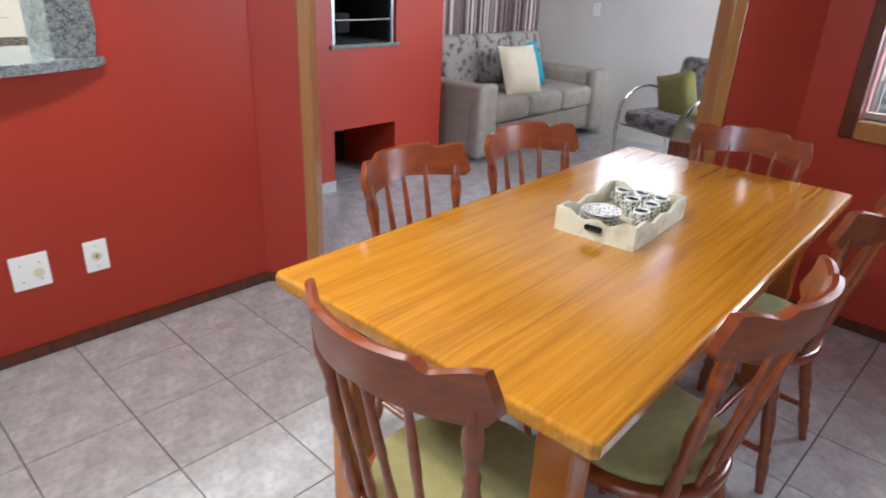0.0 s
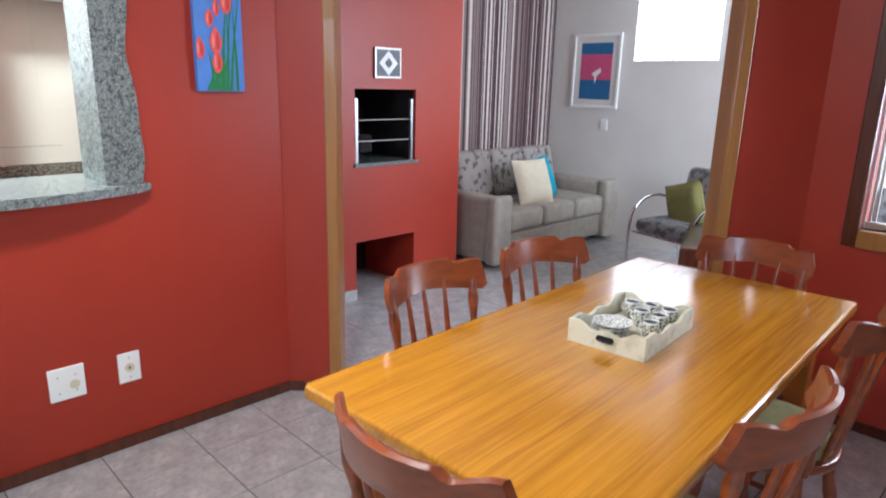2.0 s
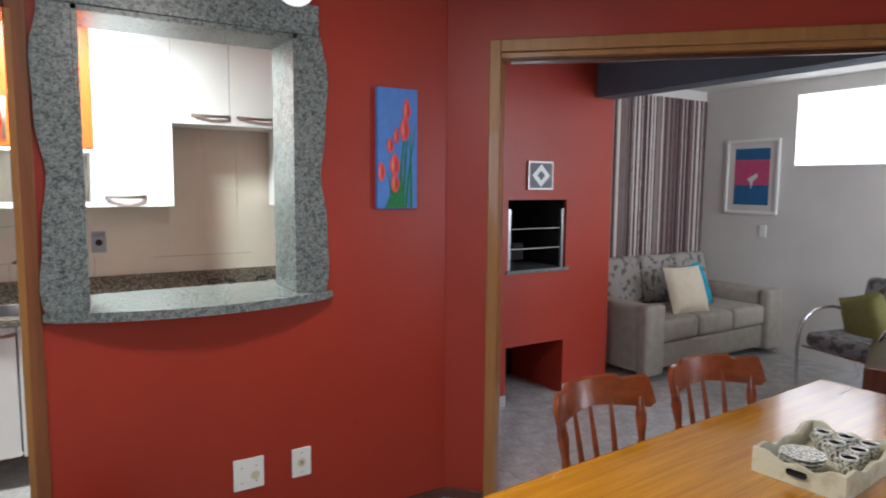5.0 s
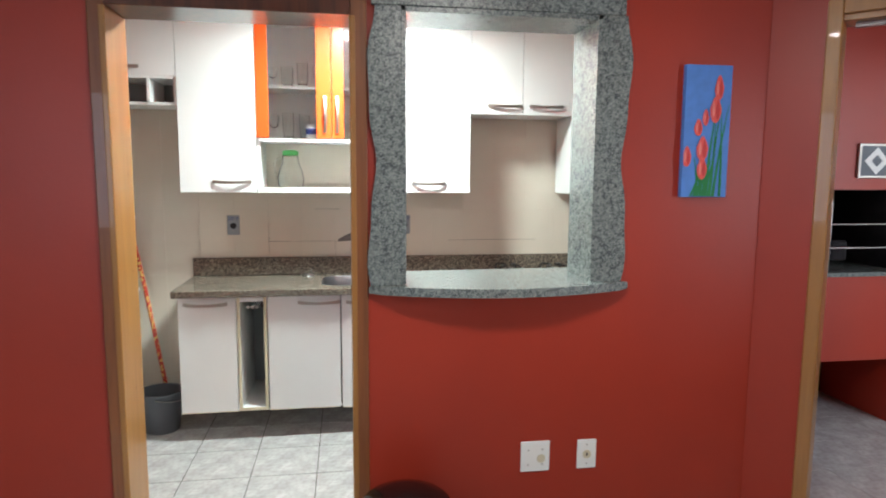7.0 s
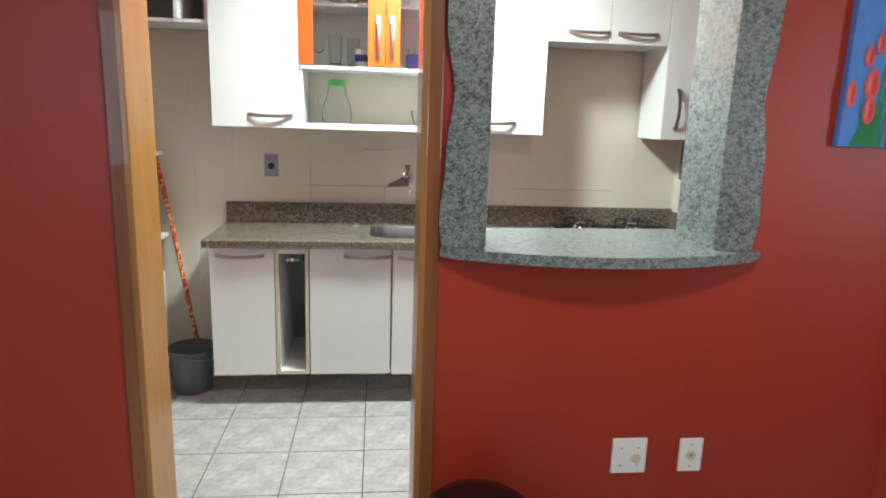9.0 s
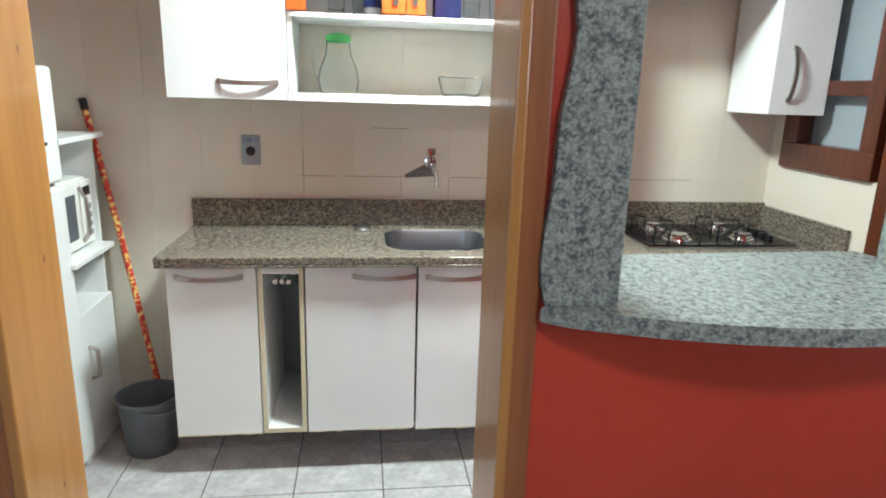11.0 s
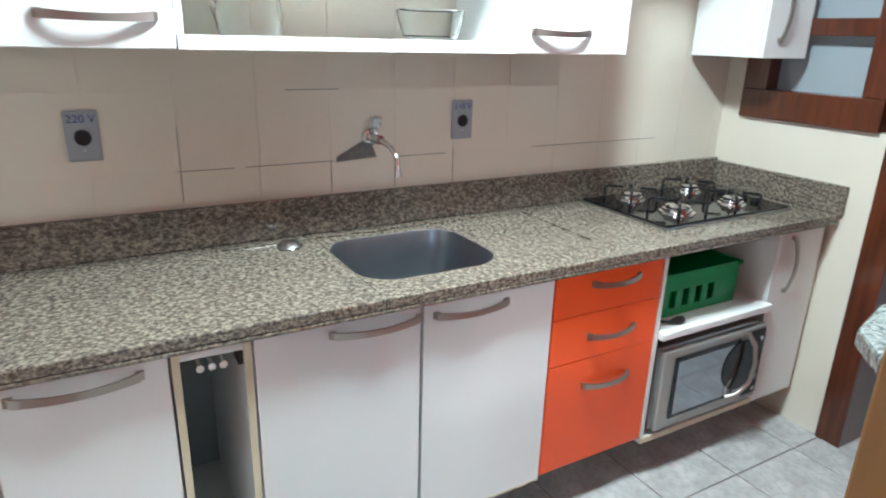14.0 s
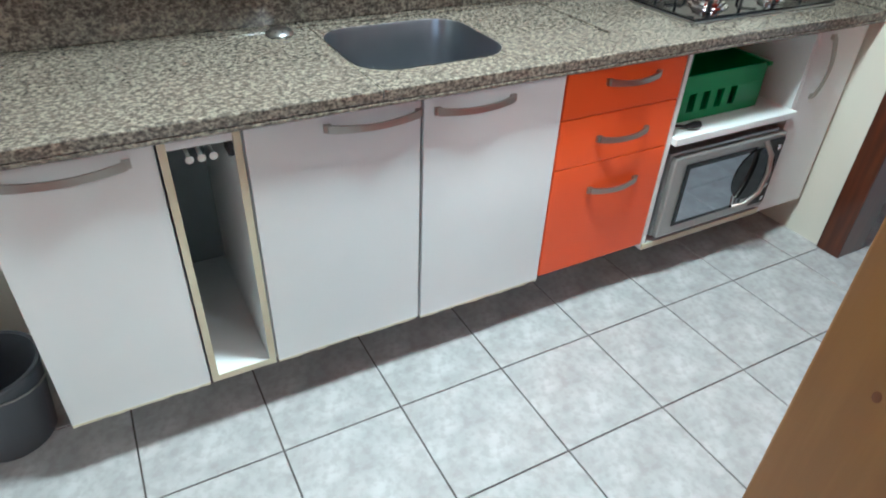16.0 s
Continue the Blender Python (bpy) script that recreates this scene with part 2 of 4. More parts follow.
# ---------- the shell ----------
XR, XK, XB = -1.05, -1.24, -2.755      # red wall faces; kitchen back wall
H = 2.5
NY = 3.13                             # wall beside the cooker
FX = -2.22                            # fronts of the base units
DOOR = (0.65, 1.497, 2.10)
HATCH = (1.685, 2.475, 1.055, 2.14)
CY = 3.20
slant = pose(XR, CY, 0, 0, 0, 45)
SJ, SL, STOP = (0.203, 2.045), 2.39, 2.2
CX2, CY2 = XR + SL * math.cos(radians(45)), CY + SL * math.sin(radians(45))
ART_Y, STRIPE_X, E_X, S_Y = 7.36, -2.62, 3.4, -0.9
W2 = (0.863, 2.2, 0.92, 2.10)


def structure(name, bm, mat, label="", smooth=False):
    return obj(name, bm, mat, None, label, "structure", smooth)


red = box(XK, XR, S_Y, DOOR[0] - 0.02, 0, H)
box(XK, XR, DOOR[0] - 0.02, DOOR[1] + 0.02, DOOR[2] + 0.02, H, bm=red)
box(XK, XR, DOOR[1] + 0.02, HATCH[0], 0, H, bm=red)
box(XK, XR, HATCH[0], HATCH[1], 0, HATCH[2], bm=red)
box(XK, XR, HATCH[0], HATCH[1], HATCH[3], H, bm=red)
box(XK, XR, HATCH[1], CY + 0.03, 0, H, bm=red)
structure("wall_west", red, RED, "glossy red painted wall with hatch to the kitchen")
for b_ in ((0.004, SJ[0] + 0.05, 0, 0.12, 0, H), (SJ[0] + 0.05, SJ[1] - 0.05, 0, 0.12, STOP - 0.04, H), (SJ[1] - 0.05, SL, 0, 0.12, 0, H)):
    structure("wall_slanting", moved(box(*b_), slant), RED, "glossy red painted wall round the wide opening")
nw = box(CX2, W2[0], CY2, CY2 + 0.12, 0, H)
box(W2[0], W2[1], CY2, CY2 + 0.12, 0, W2[2], bm=nw)
box(W2[0], W2[1], CY2, CY2 + 0.12, W2[3], H, bm=nw)
box(W2[1], E_X, CY2, CY2 + 0.12, 0, H, bm=nw)
structure("wall_north", nw, RED, "glossy red painted wall with an inner window")
structure("wall_east", box(E_X, E_X + 0.15, S_Y, ART_Y + 0.15, 0, H), PLASTER, "pale plastered wall")
structure("wall_south", box(XB - 0.15, E_X, S_Y - 0.15, S_Y, 0, H), PLASTER, "pale plastered wall")
structure("wall_kitchen_back", box(XB - 0.15, XB - 0.008, S_Y, 4.0, 0, H), WALLTILE, "wall behind the kitchen tiles")
structure("wall_service", box(XB, -1.93, 4.0, 4.1, 0, H), PURPLE, "pale lilac wall of the service room")
structure("wall_service_side", moved(box(0, 1.22, 0, 0.05, 0, H), pose(-1.10, 3.25, 0, 0, 0, 138.5)), PURPLE, "pale lilac partition wall")
structure("wall_living_north", box(STRIPE_X - 0.15, E_X, ART_Y, ART_Y + 0.15, 0, H), PLASTER, "off-white plastered wall")
structure("wall_living_west", box(STRIPE_X - 0.15, STRIPE_X - 0.02, 4.1, ART_Y, 0, H), PLASTER, "pale wall behind the striped curtain")
structure("floor", box(XB - 0.3, E_X + 0.2, S_Y - 0.2, ART_Y + 0.2, -0.2, -0.005), GROUT, "dark grey grout between the floor tiles")
structure("ceiling", box(XB - 0.15, E_X + 0.15, S_Y - 0.15, ART_Y + 0.15, H, H + 0.1), CEIL, "white painted ceiling")

# wall beside the cooker, with its window, and the back door frame
for b_ in ((XB, -2.66, NY, NY + 0.12, 0, H), (-2.66, -2.09, NY, NY + 0.12, 0, 1.17), (-2.66, -2.0, NY, NY + 0.12, 2.1, H), (-1.3, XK, NY, NY + 0.12, 0, H), (-2.0, -1.3, NY, NY + 0.12, 2.1, H)):
    structure("wall_kitchen_north", box(*b_), WALLTILE, "cream tiled wall beside the cooker")
wf = tagged(new("window_3"), "dark varnished wooden kitchen window with a frosted pane", kind="structure")
wf.location = (-2.4, NY, 1.6)
fr = box(-0.26, 0.28, -0.02, 0.14, -0.43, -0.32, 0.004)
box(-0.26, -0.16, -0.02, 0.14, -0.32, 0.5, 0.004, fr)
box(0.2, 0.28, -0.02, 0.14, -0.32, 0.5, 0.004, fr)
box(-0.16, 0.2, -0.01, 0.14, -0.12, -0.06, 0.004, fr)
obj("window_frame", fr, DARKWOOD, wf)
obj("pane", box(-0.16, 0.2, 0.05, 0.06, -0.32, 0.5), MILKGLASS, wf)
bf = box(-2.088, -1.995, NY - 0.015, NY + 0.14, 0, 2.1, 0.004)
box(-1.36, -1.28, NY - 0.015, NY + 0.14, 0, 2.1, 0.004, bf)
structure("door_3_frame", bf, DARKWOOD, "dark varnished frame of the back doorway")

# kitchen doorway frame
for n, (a, b) in enumerate(((DOOR[0] - 0.06, DOOR[0]), (DOOR[1], DOOR[1] + 0.062))):
    fr = box(XR, XR + 0.012, a, b, 0, DOOR[2] + 0.06, 0.005)
    box(XK - 0.018, XK, a, b, 0, DOOR[2] + 0.06, 0.005, fr)
    q = (b - 0.02, b + 0.002) if n == 0 else (a - 0.002, a + 0.02)
    structure("door_1_casing", fr, CASING, "red-brown varnished door casing")
    lining = box(XK - 0.02, XR + 0.014, q[0], q[1], 0, DOOR[2], 0.004)
    jamb = structure("door_1_jamb", lining, WOOD, "varnished pine door jamb with knots")
    rk = random.Random(7 + n)
    for k in range(3):
        x, z = rk.uniform(XK + 0.03, XR - 0.03), 0.75 + 0.38 * k + rk.uniform(-0.1, 0.1)
        knot = turned([(0.0005, 0.0006), (rk.uniform(0.003, 0.005), 0.0004), (0.0055, 0)], 12)
        side = pose(x, q[1] if n == 0 else q[0], z, -90 if n == 0 else 90, 0, 0) @ Matrix.Diagonal((1, 1.5, 1, 1))
        obj("knot", moved(knot, side), CASING, jamb, "dark oval knot")
structure("door_1_head", box(XK - 0.018, XR + 0.018, DOOR[0], DOOR[1], DOOR[2], DOOR[2] + 0.075, 0.004), DARKWOOD, "dark varnished door head")

# frame of the wide opening
for a, b in ((SJ[0], SJ[0] + 0.054), (SJ[1] - 0.054, SJ[1])):
    fr = box(a, b, -0.018, 0.0, 0, STOP, 0.005)
    i0, i1 = (b - 0.025, b) if a < 1 else (a, a + 0.025)
    box(i0, i1, 0.0, 0.14, 0, STOP - 0.081, 0.003, fr)
    structure("door_2_jamb", moved(fr, slant), WOOD, "varnished wooden jamb of the wide opening")
fr = box(SJ[0] + 0.054, SJ[1] - 0.054, -0.018, 0.0, STOP - 0.056, STOP, 0.004)
box(SJ[0] + 0.054, SJ[1] - 0.054, 0.0, 0.14, STOP - 0.081, STOP - 0.056, 0.003, fr)
structure("door_2_head", moved(fr, slant), WOOD, "varnished wooden head of the wide opening")
structure("trim_track", moved(box(SJ[0] + 0.09, SJ[1] - 0.09, 0.05, 0.08, STOP - 0.10, STOP - 0.081), slant), DARKWOOD, "dark sliding door track")

# baseboards
def baseboard(a, b, m=None):
    bm = box(a, b, -0.012, 0, 0, 0.05, 0.003)
    structure("baseboard", moved(bm, m), DARKWOOD, "brown wooden baseboard")


west = pose(XR, 0, 0, 0, 0, 90)
baseboard(S_Y, DOOR[0] - 0.062, west)
baseboard(DOOR[1] + 0.062, CY, west)
baseboard(0.01, SJ[0], slant)
baseboard(SJ[1], SL, slant)
baseboard(CX2, E_X, pose(0, CY2, 0))

# inner window in the north wall
w = tagged(new("window_2"), "wood framed inner window with aluminium sliding tracks", kind="structure")
w.location = (W2[0], CY2, W2[2])
ww, wh = W2[1] - W2[0], W2[3] - W2[2]
fr = box(-0.06, 0, -0.02, 0.13, -0.08, wh + 0.07, 0.006)
box(ww, ww + 0.08, -0.02, 0.13, -0.08, wh + 0.08, 0.006, fr)
box(0, ww, -0.02, 0.13, wh, wh + 0.08, 0.006, fr)
obj("window_frame", fr, DARKWOOD, w)
obj("window_sill", box(0, ww, -0.035, 0.13, -0.08, 0, 0.006), WOOD, w, "brown wooden window sill")
fr = box(0, ww, 0.03, 0.06, 0, 0.03, 0.002)
for k in range(3):
    box(0.0 + k * 0.016, 0.01 + k * 0.016, 0.02 + 0.02 * k, 0.035 + 0.02 * k, 0, wh, bm=fr)
obj("rail", fr, STEEL, w, "aluminium sliding track")

# granite hatch surround
def wavy(side, z0, z1, n=26):
    inner = HATCH[0] if side < 0 else HATCH[1]
    pts = []
    for k in range(n + 1):
        z = z0 + (z1 - z0) * k / n
        r = 0.112 + 0.014 * math.sin((z - z0) * 9.5 + (0.4 if side < 0 else 0.0)) + 0.005 * math.sin(z * 23)
        pts.append((inner + side * r, z))
    return [(inner, z0)] + pts + [(inner, z1)]


hatch = empty("hatch_surround", (XR, 2.08, 1.06), "grey-green speckled granite surround lining the kitchen hatch", "hatch")
off = Matrix.Translation((-XR, -2.08, -1.06))
for side in (-1, 1):
    bm = moved(prism(wavy(side, 1.092, 2.14), XR + 0.002, XR + 0.022, bevel=0.0), YZ)
    obj("upright", moved(bm, off), GREYSTONE, hatch)
    y0 = HATCH[0] if side < 0 else HATCH[1] - 0.02
    obj("cheek", moved(box(-1.30, XR + 0.022, y0, y0 + 0.02, 1.092, 2.14, 0.002), off), GREYSTONE, hatch)
obj("lintel", moved(box(XR + 0.002, XR + 0.03, HATCH[0] - 0.11, HATCH[1] + 0.09, 2.14, 2.26, 0.003), off), GREYSTONE, hatch)
obj("soffit", moved(box(-1.30, XR + 0.022, HATCH[0], HATCH[1], 2.12, 2.14, 0.002), off), GREYSTONE, hatch)
front = [(XR + 0.005 + 0.155 * math.sin(math.pi * min(1, (k / 24) * 0.93 + 0.02)) ** 0.8, 1.56 + 1.05 * k / 24) for k in range(25)]
sill = prism([(XR, 1.60), (-1.245, 1.60), (-1.255, 1.58), (-1.30, 1.59), (-1.36, 1.65), (-1.39, 1.76), (-1.42, 2.50), (XR, 2.56)] + front[::-1], 1.058, 1.092, bevel=0.008)
obj("sill", moved(sill, off), GREYSTONE, hatch, "polished granite sill with a bowed front edge")
lamp = empty("wall_light", (XR + 0.031, 2.46, 2.325), "small round white light on the granite lintel, lit", "light")
obj("diffuser", moved(turned([(0.001, 0.055), (0.04, 0.05), (0.07, 0.03), (0.08, 0.004)]), pose(0, 0, 0, 0, 90, 0)), LAMPGLOW, lamp, smooth=True)
obj("base", moved(turned([(0.086, 0), (0.086, 0.01)]), pose(0, 0, 0, 0, 90, 0)), WHITEPL, lamp)
for nm, p in (("kitchen", (-1.9, 1.6)), ("dining", (0.4, 2.05))):
    lamp = empty("ceiling_light", (*p, H), "round white glass ceiling light, lit", "light", "ceiling lights")
    obj("diffuser", turned([(0.15, -0.02), (0.13, -0.05), (0.08, -0.065), (0.001, -0.07)], 28), LAMPGLOW, lamp, smooth=True)
    obj("base", turned([(0.155, -0.02), (0.155, -0.001)], 28), WHITEPL, lamp)
ART = (-2.374, -1.837, 1.291, 1.997)
HW = (-1.70, -0.91, 1.744, 2.366)

# ---------- kitchen ----------
def arch_handle(parent, place, length, upright=False):
    """A bowed flat metal pull on the front of a unit."""
    bm = bmesh.new()
    n = 12
    rows = []
    for k in range(n + 1):
        u = k / n - 0.5
        x = 0.006 + 0.017 * (1 - (2 * u) ** 2)
        rise = -0.004 * (1 - (2 * u) ** 2) + 0.002
        w_ = 0.0095 - 0.002 * (1 - (2 * u) ** 2)
        rows.append([bm.verts.new((x + dx, u * length, rise + dz)) for dx, dz in ((0, -w_), (0.006, -w_), (0.006, w_), (0, w_))])
    for a, b in zip(rows, rows[1:]):
        for k in range(4):
            bm.faces.new((a[k], a[(k + 1) % 4], b[(k + 1) % 4], b[k]))
    bm.faces.new(rows[0])
    bm.faces.new(rows[-1])
    for s in (-1, 1):
        box(0, 0.008, s * length / 2 - 0.008, s * length / 2 + 0.008, -0.006, 0.012, bm=bm)
    if upright:
        moved(bm, pose(0, 0, 0, 90, 0, 0))
    moved(bm, Matrix.Translation(place))
    return obj("handle", bm, HANDLE, parent, "satin nickel bow handle")


def carcass(name, y0, y1, z0, z1, x0, x1, label, category, mat=WHITE, group="", back=True, top=True):
    """An open-fronted box of boards; returns its Empty."""
    e = empty(name, ((x0 + x1) / 2, (y0 + y1) / 2, z0), label, category, group)
    o = Matrix.Translation((-(x0 + x1) / 2, -(y0 + y1) / 2, -z0))
    t = 0.016
    obj("side_panel", moved(box(x0, x1, y0, y0 + t, z0, z1, 0.001), o), mat, e)
    obj("side_panel", moved(box(x0, x1, y1 - t, y1, z0, z1, 0.001), o), mat, e)
    obj("bottom_panel", moved(box(x0, x1, y0 + t, y1 - t, z0, z0 + t, 0.001), o), mat, e)
    if top:
        obj("top_panel", moved(box(x0, x1, y0 + t, y1 - t, z1 - t, z1, 0.001), o), mat, e)
    if back:
        obj("back_panel", moved(box(x0, x0 + 0.006, y0 + t, y1 - t, z0 + t, z1 - t), o), FOAM, e)
    return e, o


def door(e, o, y0, y1, z0, z1, x, mat=WHITE, handle=None, name="door", worn=False):
    """A slab front, 16 mm thick, with its pull at handle = (y, z, length, upright)."""
    bm = box(x - 0.016, x, y0, y1, z0, z1, 0.002)
    d = obj(name, moved(bm, o), mat, e)
    if worn:
        rnd = random.Random(int(y0 * 100))
        edge = bmesh.new()
        y = y0
        while y < y1 - 0.01:
            s = rnd.uniform(0.012, 0.035)
            box(x - 0.014, x + 0.0012, y, min(y + s, y1), z0 - rnd.uniform(0.001, 0.005), z0 + 0.001, bm=edge)
            y += s
        obj("swollen_edge", moved(edge, o), CREAM, d, "swollen chipped lower edge")
    if handle:
        hd = arch_handle(d, (0, 0, 0), handle[2], handle[3])
        hd.matrix_basis = o @ Matrix.Translation((x, handle[0], handle[1]))
    return d


XI = XB + 0.02
ZB, ZT = 0.17, 0.842
e, o = carcass("base_cabinet", 0.555, 0.865, ZB, ZT, XI, FX - 0.018, "white laminate base cabinet with worn lower edge under granite worktop", "cabinet", group="base cabinets")
door(e, o, 0.552, 0.862, ZB, ZT - 0.004, FX, handle=(0.70, 0.79, 0.22, False), worn=True)
e, o = carcass("open_niche", 0.868, 1.028, ZB, ZT, XI, FX, "narrow cream-edged open niche with three white towel pegs", "cabinet")
obj("edge_strip", moved(box(FX, FX + 0.002, 0.868, 0.884, ZB, ZT), o), CREAM, e)
obj("edge_strip", moved(box(FX, FX + 0.002, 1.012, 1.028, ZB, ZT), o), CREAM, e)
obj("edge_strip", moved(box(FX, FX + 0.002, 0.884, 1.012, ZB, ZB + 0.018), o), CREAM, e)
obj("top_rail", moved(box(FX - 0.016, FX, 0.884, 1.012, ZT - 0.04, ZT - 0.016), o), WHITE, e)
obj("hinge", moved(box(FX - 0.05, FX - 0.004, 1.0, 1.0115, 0.765, 0.80, 0.002), o), BLACKPL, e, "black metal hinge")
for k in range(3):
    obj("peg", moved(tube([(-0.35, 0, 0), (-0.03, 0, 0), (-0.022, 0, 0)], [0.004, 0.004, 0.009], 10), o @ Matrix.Translation((FX, 0.925 + 0.024 * k, 0.765))), WHITEPL, e, smooth=True)
e, o = carcass("sink_cabinet", 1.032, 1.852, ZB, ZT, XI, FX - 0.018, "white two-door laminate sink cabinet with swollen lower edges", "cabinet", group="base cabinets", top=False)
door(e, o, 1.034, 1.438, ZB, ZT - 0.004, FX, handle=(1.32, 0.79, 0.22, False), worn=True)
door(e, o, 1.446, 1.852, ZB - 0.005, ZT - 0.004, FX, handle=(1.585, 0.785, 0.21, False), worn=True)
e, o = carcass("drawer_unit", 1.856, 2.278, ZB, ZT, XI, FX - 0.018, "orange laminate drawer unit with three drawers", "cabinet", group="base cabinets")
for z0, z1, hz in ((0.693, 0.838, 0.78), (0.543, 0.69, 0.615), (0.175, 0.54, 0.45)):
    door(e, o, 1.858, 2.278, z0, z1, FX, ORANGE, (2.085, hz, 0.175, False), name="drawer")
e, o = carcass("microwave_cabinet", 2.282, 2.86, 0.15, ZT, XI, FX, "white open-fronted cabinet holding a microwave and a green basket", "cabinet", group="base cabinets")
obj("shelf", moved(box(XI, FX + 0.022, 2.298, 2.85, 0.54, 0.565, 0.003), o), WHITE, e)
obj("edge_strip", moved(box(FX, FX + 0.004, 2.282, 2.86, 0.15, 0.172, 0.001), o), CREAM, e, "thick cream front edge")
e, o = carcass("narrow_cabinet", 2.862, 3.11, 0.15, ZT, XI, FX - 0.018, "narrow white cabinet beside the tiled wall", "cabinet", group="base cabinets")
door(e, o, 2.862, 3.11, 0.15, ZT - 0.004, FX, handle=(2.93, 0.70, 0.2, True))

# worktop with sink cut out
SX, SY = (-2.635, -2.29), (1.33, 1.735)
wt = empty("worktop", (-2.47, 1.83, 0.845), "brown speckled granite worktop with a low upstand", "worktop")
o = Matrix.Translation((2.47, -1.83, -0.845))
xa, xb = XB + 0.004, -2.185
bm = box(xa, xb, 0.525, SY[0], 0.845, 0.872, 0.004)
box(xa, xb, SY[1], 3.126, 0.845, 0.872, 0.004, bm)
box(xa, SX[0], SY[0], SY[1], 0.845, 0.872, bm=bm)
box(SX[1], xb, SY[0], SY[1], 0.845, 0.872, 0.003, bm)
obj("slab", moved(bm, o), GRANITE, wt)
obj("apron", moved(box(xb - 0.02, xb, 0.525, 3.126, 0.834, 0.8445, 0.003), o), GRANITE, wt)
obj("upstand", moved(box(xa, xa + 0.02, 0.525, 3.126, 0.8725, 0.985, 0.003), o), GRANITE, wt)
obj("upstand", moved(box(xa + 0.021, -2.175, 3.106, 3.126, 0.8725, 0.975, 0.003), o), GRANITE, wt)
obj("drain_ridge", moved(box(-2.68, -2.33, 2.068, 2.078, 0.8725, 0.8775, 0.002), o), GRANITE, wt)
obj("drain_ridge", moved(box(-2.70, -2.68, 1.05, 2.078, 0.8725, 0.8765, 0.002), o), GRANITE, wt)


def basin():
    bm = bmesh.new()
    rings = []
    for s, z, r in ((1.0, 0.8735, 0.09), (0.985, 0.868, 0.085), (0.95, 0.79, 0.075), (0.88, 0.735, 0.06), (0.3, 0.73, 0.03)):
        cx, cy = sum(SX) / 2, sum(SY) / 2
        hx, hy = (SX[1] - SX[0]) / 2 * s, (SY[1] - SY[0]) / 2 * s
        ring = []
        for qx, qy, a0 in ((1, 1, 0), (-1, 1, 90), (-1, -1, 180), (1, -1, 270)):
            for k in range(7):
                a = radians(a0 + 15 * k)
                ring.append(bm.verts.new((cx + qx * (hx - r) + r * math.cos(a), cy + qy * (hy - r) + r * math.sin(a), z)))
        rings.append(ring)
    for a, b in zip(rings, rings[1:]):
        for k in range(28):
            bm.faces.new((a[k], a[(k + 1) % 28], b[(k + 1) % 28], b[k]))
    bm.faces.new(rings[-1])
    return bm


sk = empty("kitchen_sink", (sum(SX) / 2, sum(SY) / 2, 0.87), "brushed steel undermounted sink bowl in granite worktop", "sink")
o = Matrix.Translation((-sum(SX) / 2, -sum(SY) / 2, -0.87))
obj("bowl", moved(basin(), o), material("sink_steel", srgb(150, 154, 160), 0.33, 1.0, second=srgb(128, 132, 138), scale=6), sk, smooth=True)
obj("drain", moved(turned([(0.03, 0.731), (0.03, 0.734), (0.012, 0.733)]), o @ Matrix.Translation((sum(SX) / 2, sum(SY) / 2, 0))), CHROME, sk)
for qx in (0, 1):
    for qy in (0, 1):
        corner = bmesh.new()
        cx, cy = SX[qx], SY[qy]
        dx, dy = (1 - 2 * qx), (1 - 2 * qy)
        pts = [(cx, cy)] + [(cx + dx * 0.09 * (1 - math.cos(radians(a))), cy + dy * 0.09 * (1 - math.sin(radians(a)))) for a in range(0, 91, 15)]
        prism(pts, 0.846, 0.8715, corner)
        obj("sink_corner", moved(corner, Matrix.Translation((2.47, -1.83, -0.845))), GRANITE, wt)
st = empty("sink_strainer", (-2.64, 1.24, 0.873), "small steel sink strainer lying on the worktop", "strainer")
obj("dish", turned([(0.034, 0.0), (0.036, 0.004), (0.026, 0.014), (0.008, 0.018), (0.001, 0.018)], 20), STEEL, st, smooth=True)
for k in range(10):
    obj("slot", moved(box(0.016, 0.028, -0.0012, 0.0012, 0.012, 0.0145), pose(0, 0, 0, 0, 0, 36 * k)), BLACKPL, st)

# tap
tp = empty("wall_tap", (XB, 1.535, 1.15), "old chrome wall tap over the sink with chipped tile beside it", "tap")
obj("flange", moved(turned([(0.028, 0), (0.026, 0.008), (0.014, 0.012)]), pose(0, 0, 0, 0, 90, 0)), CHROME, tp, smooth=True)
obj("body", tube([(0.0, 0, 0), (0.05, 0, 0), (0.075, 0, 0.0)], [0.014, 0.016, 0.014], 12), CHROME, tp, smooth=True)
obj("spout", tube([(0.06, 0, -0.002), (0.10, 0.004, -0.004), (0.14, 0.007, -0.014), (0.168, 0.009, -0.036), (0.178, 0.01, -0.072), (0.178, 0.01, -0.088)], [0.009, 0.009, 0.008, 0.008, 0.008, 0.012], 12), CHROME, tp, smooth=True)
obj("knob", tube([(0.045, 0, 0.012), (0.045, 0, 0.03), (0.045, 0, 0.036), (0.045, 0, 0.062), (0.045, 0, 0.066)], [0.007, 0.008, 0.018, 0.02, 0.014], 8), CHROME, tp)
patch = bmesh.new()
vs = [patch.verts.new(p) for p in ((0.004, -0.11, -0.07), (0.004, 0.02, -0.062), (0.004, -0.005, 0.0), (0.004, -0.11, -0.055))]
patch.faces.new(vs)
obj("exposed_mortar", patch, material("grey_mortar", srgb(120, 116, 112), 0.9, second=srgb(86, 82, 80), scale=60, bump=0.5), tp, "chipped patch of bare mortar")


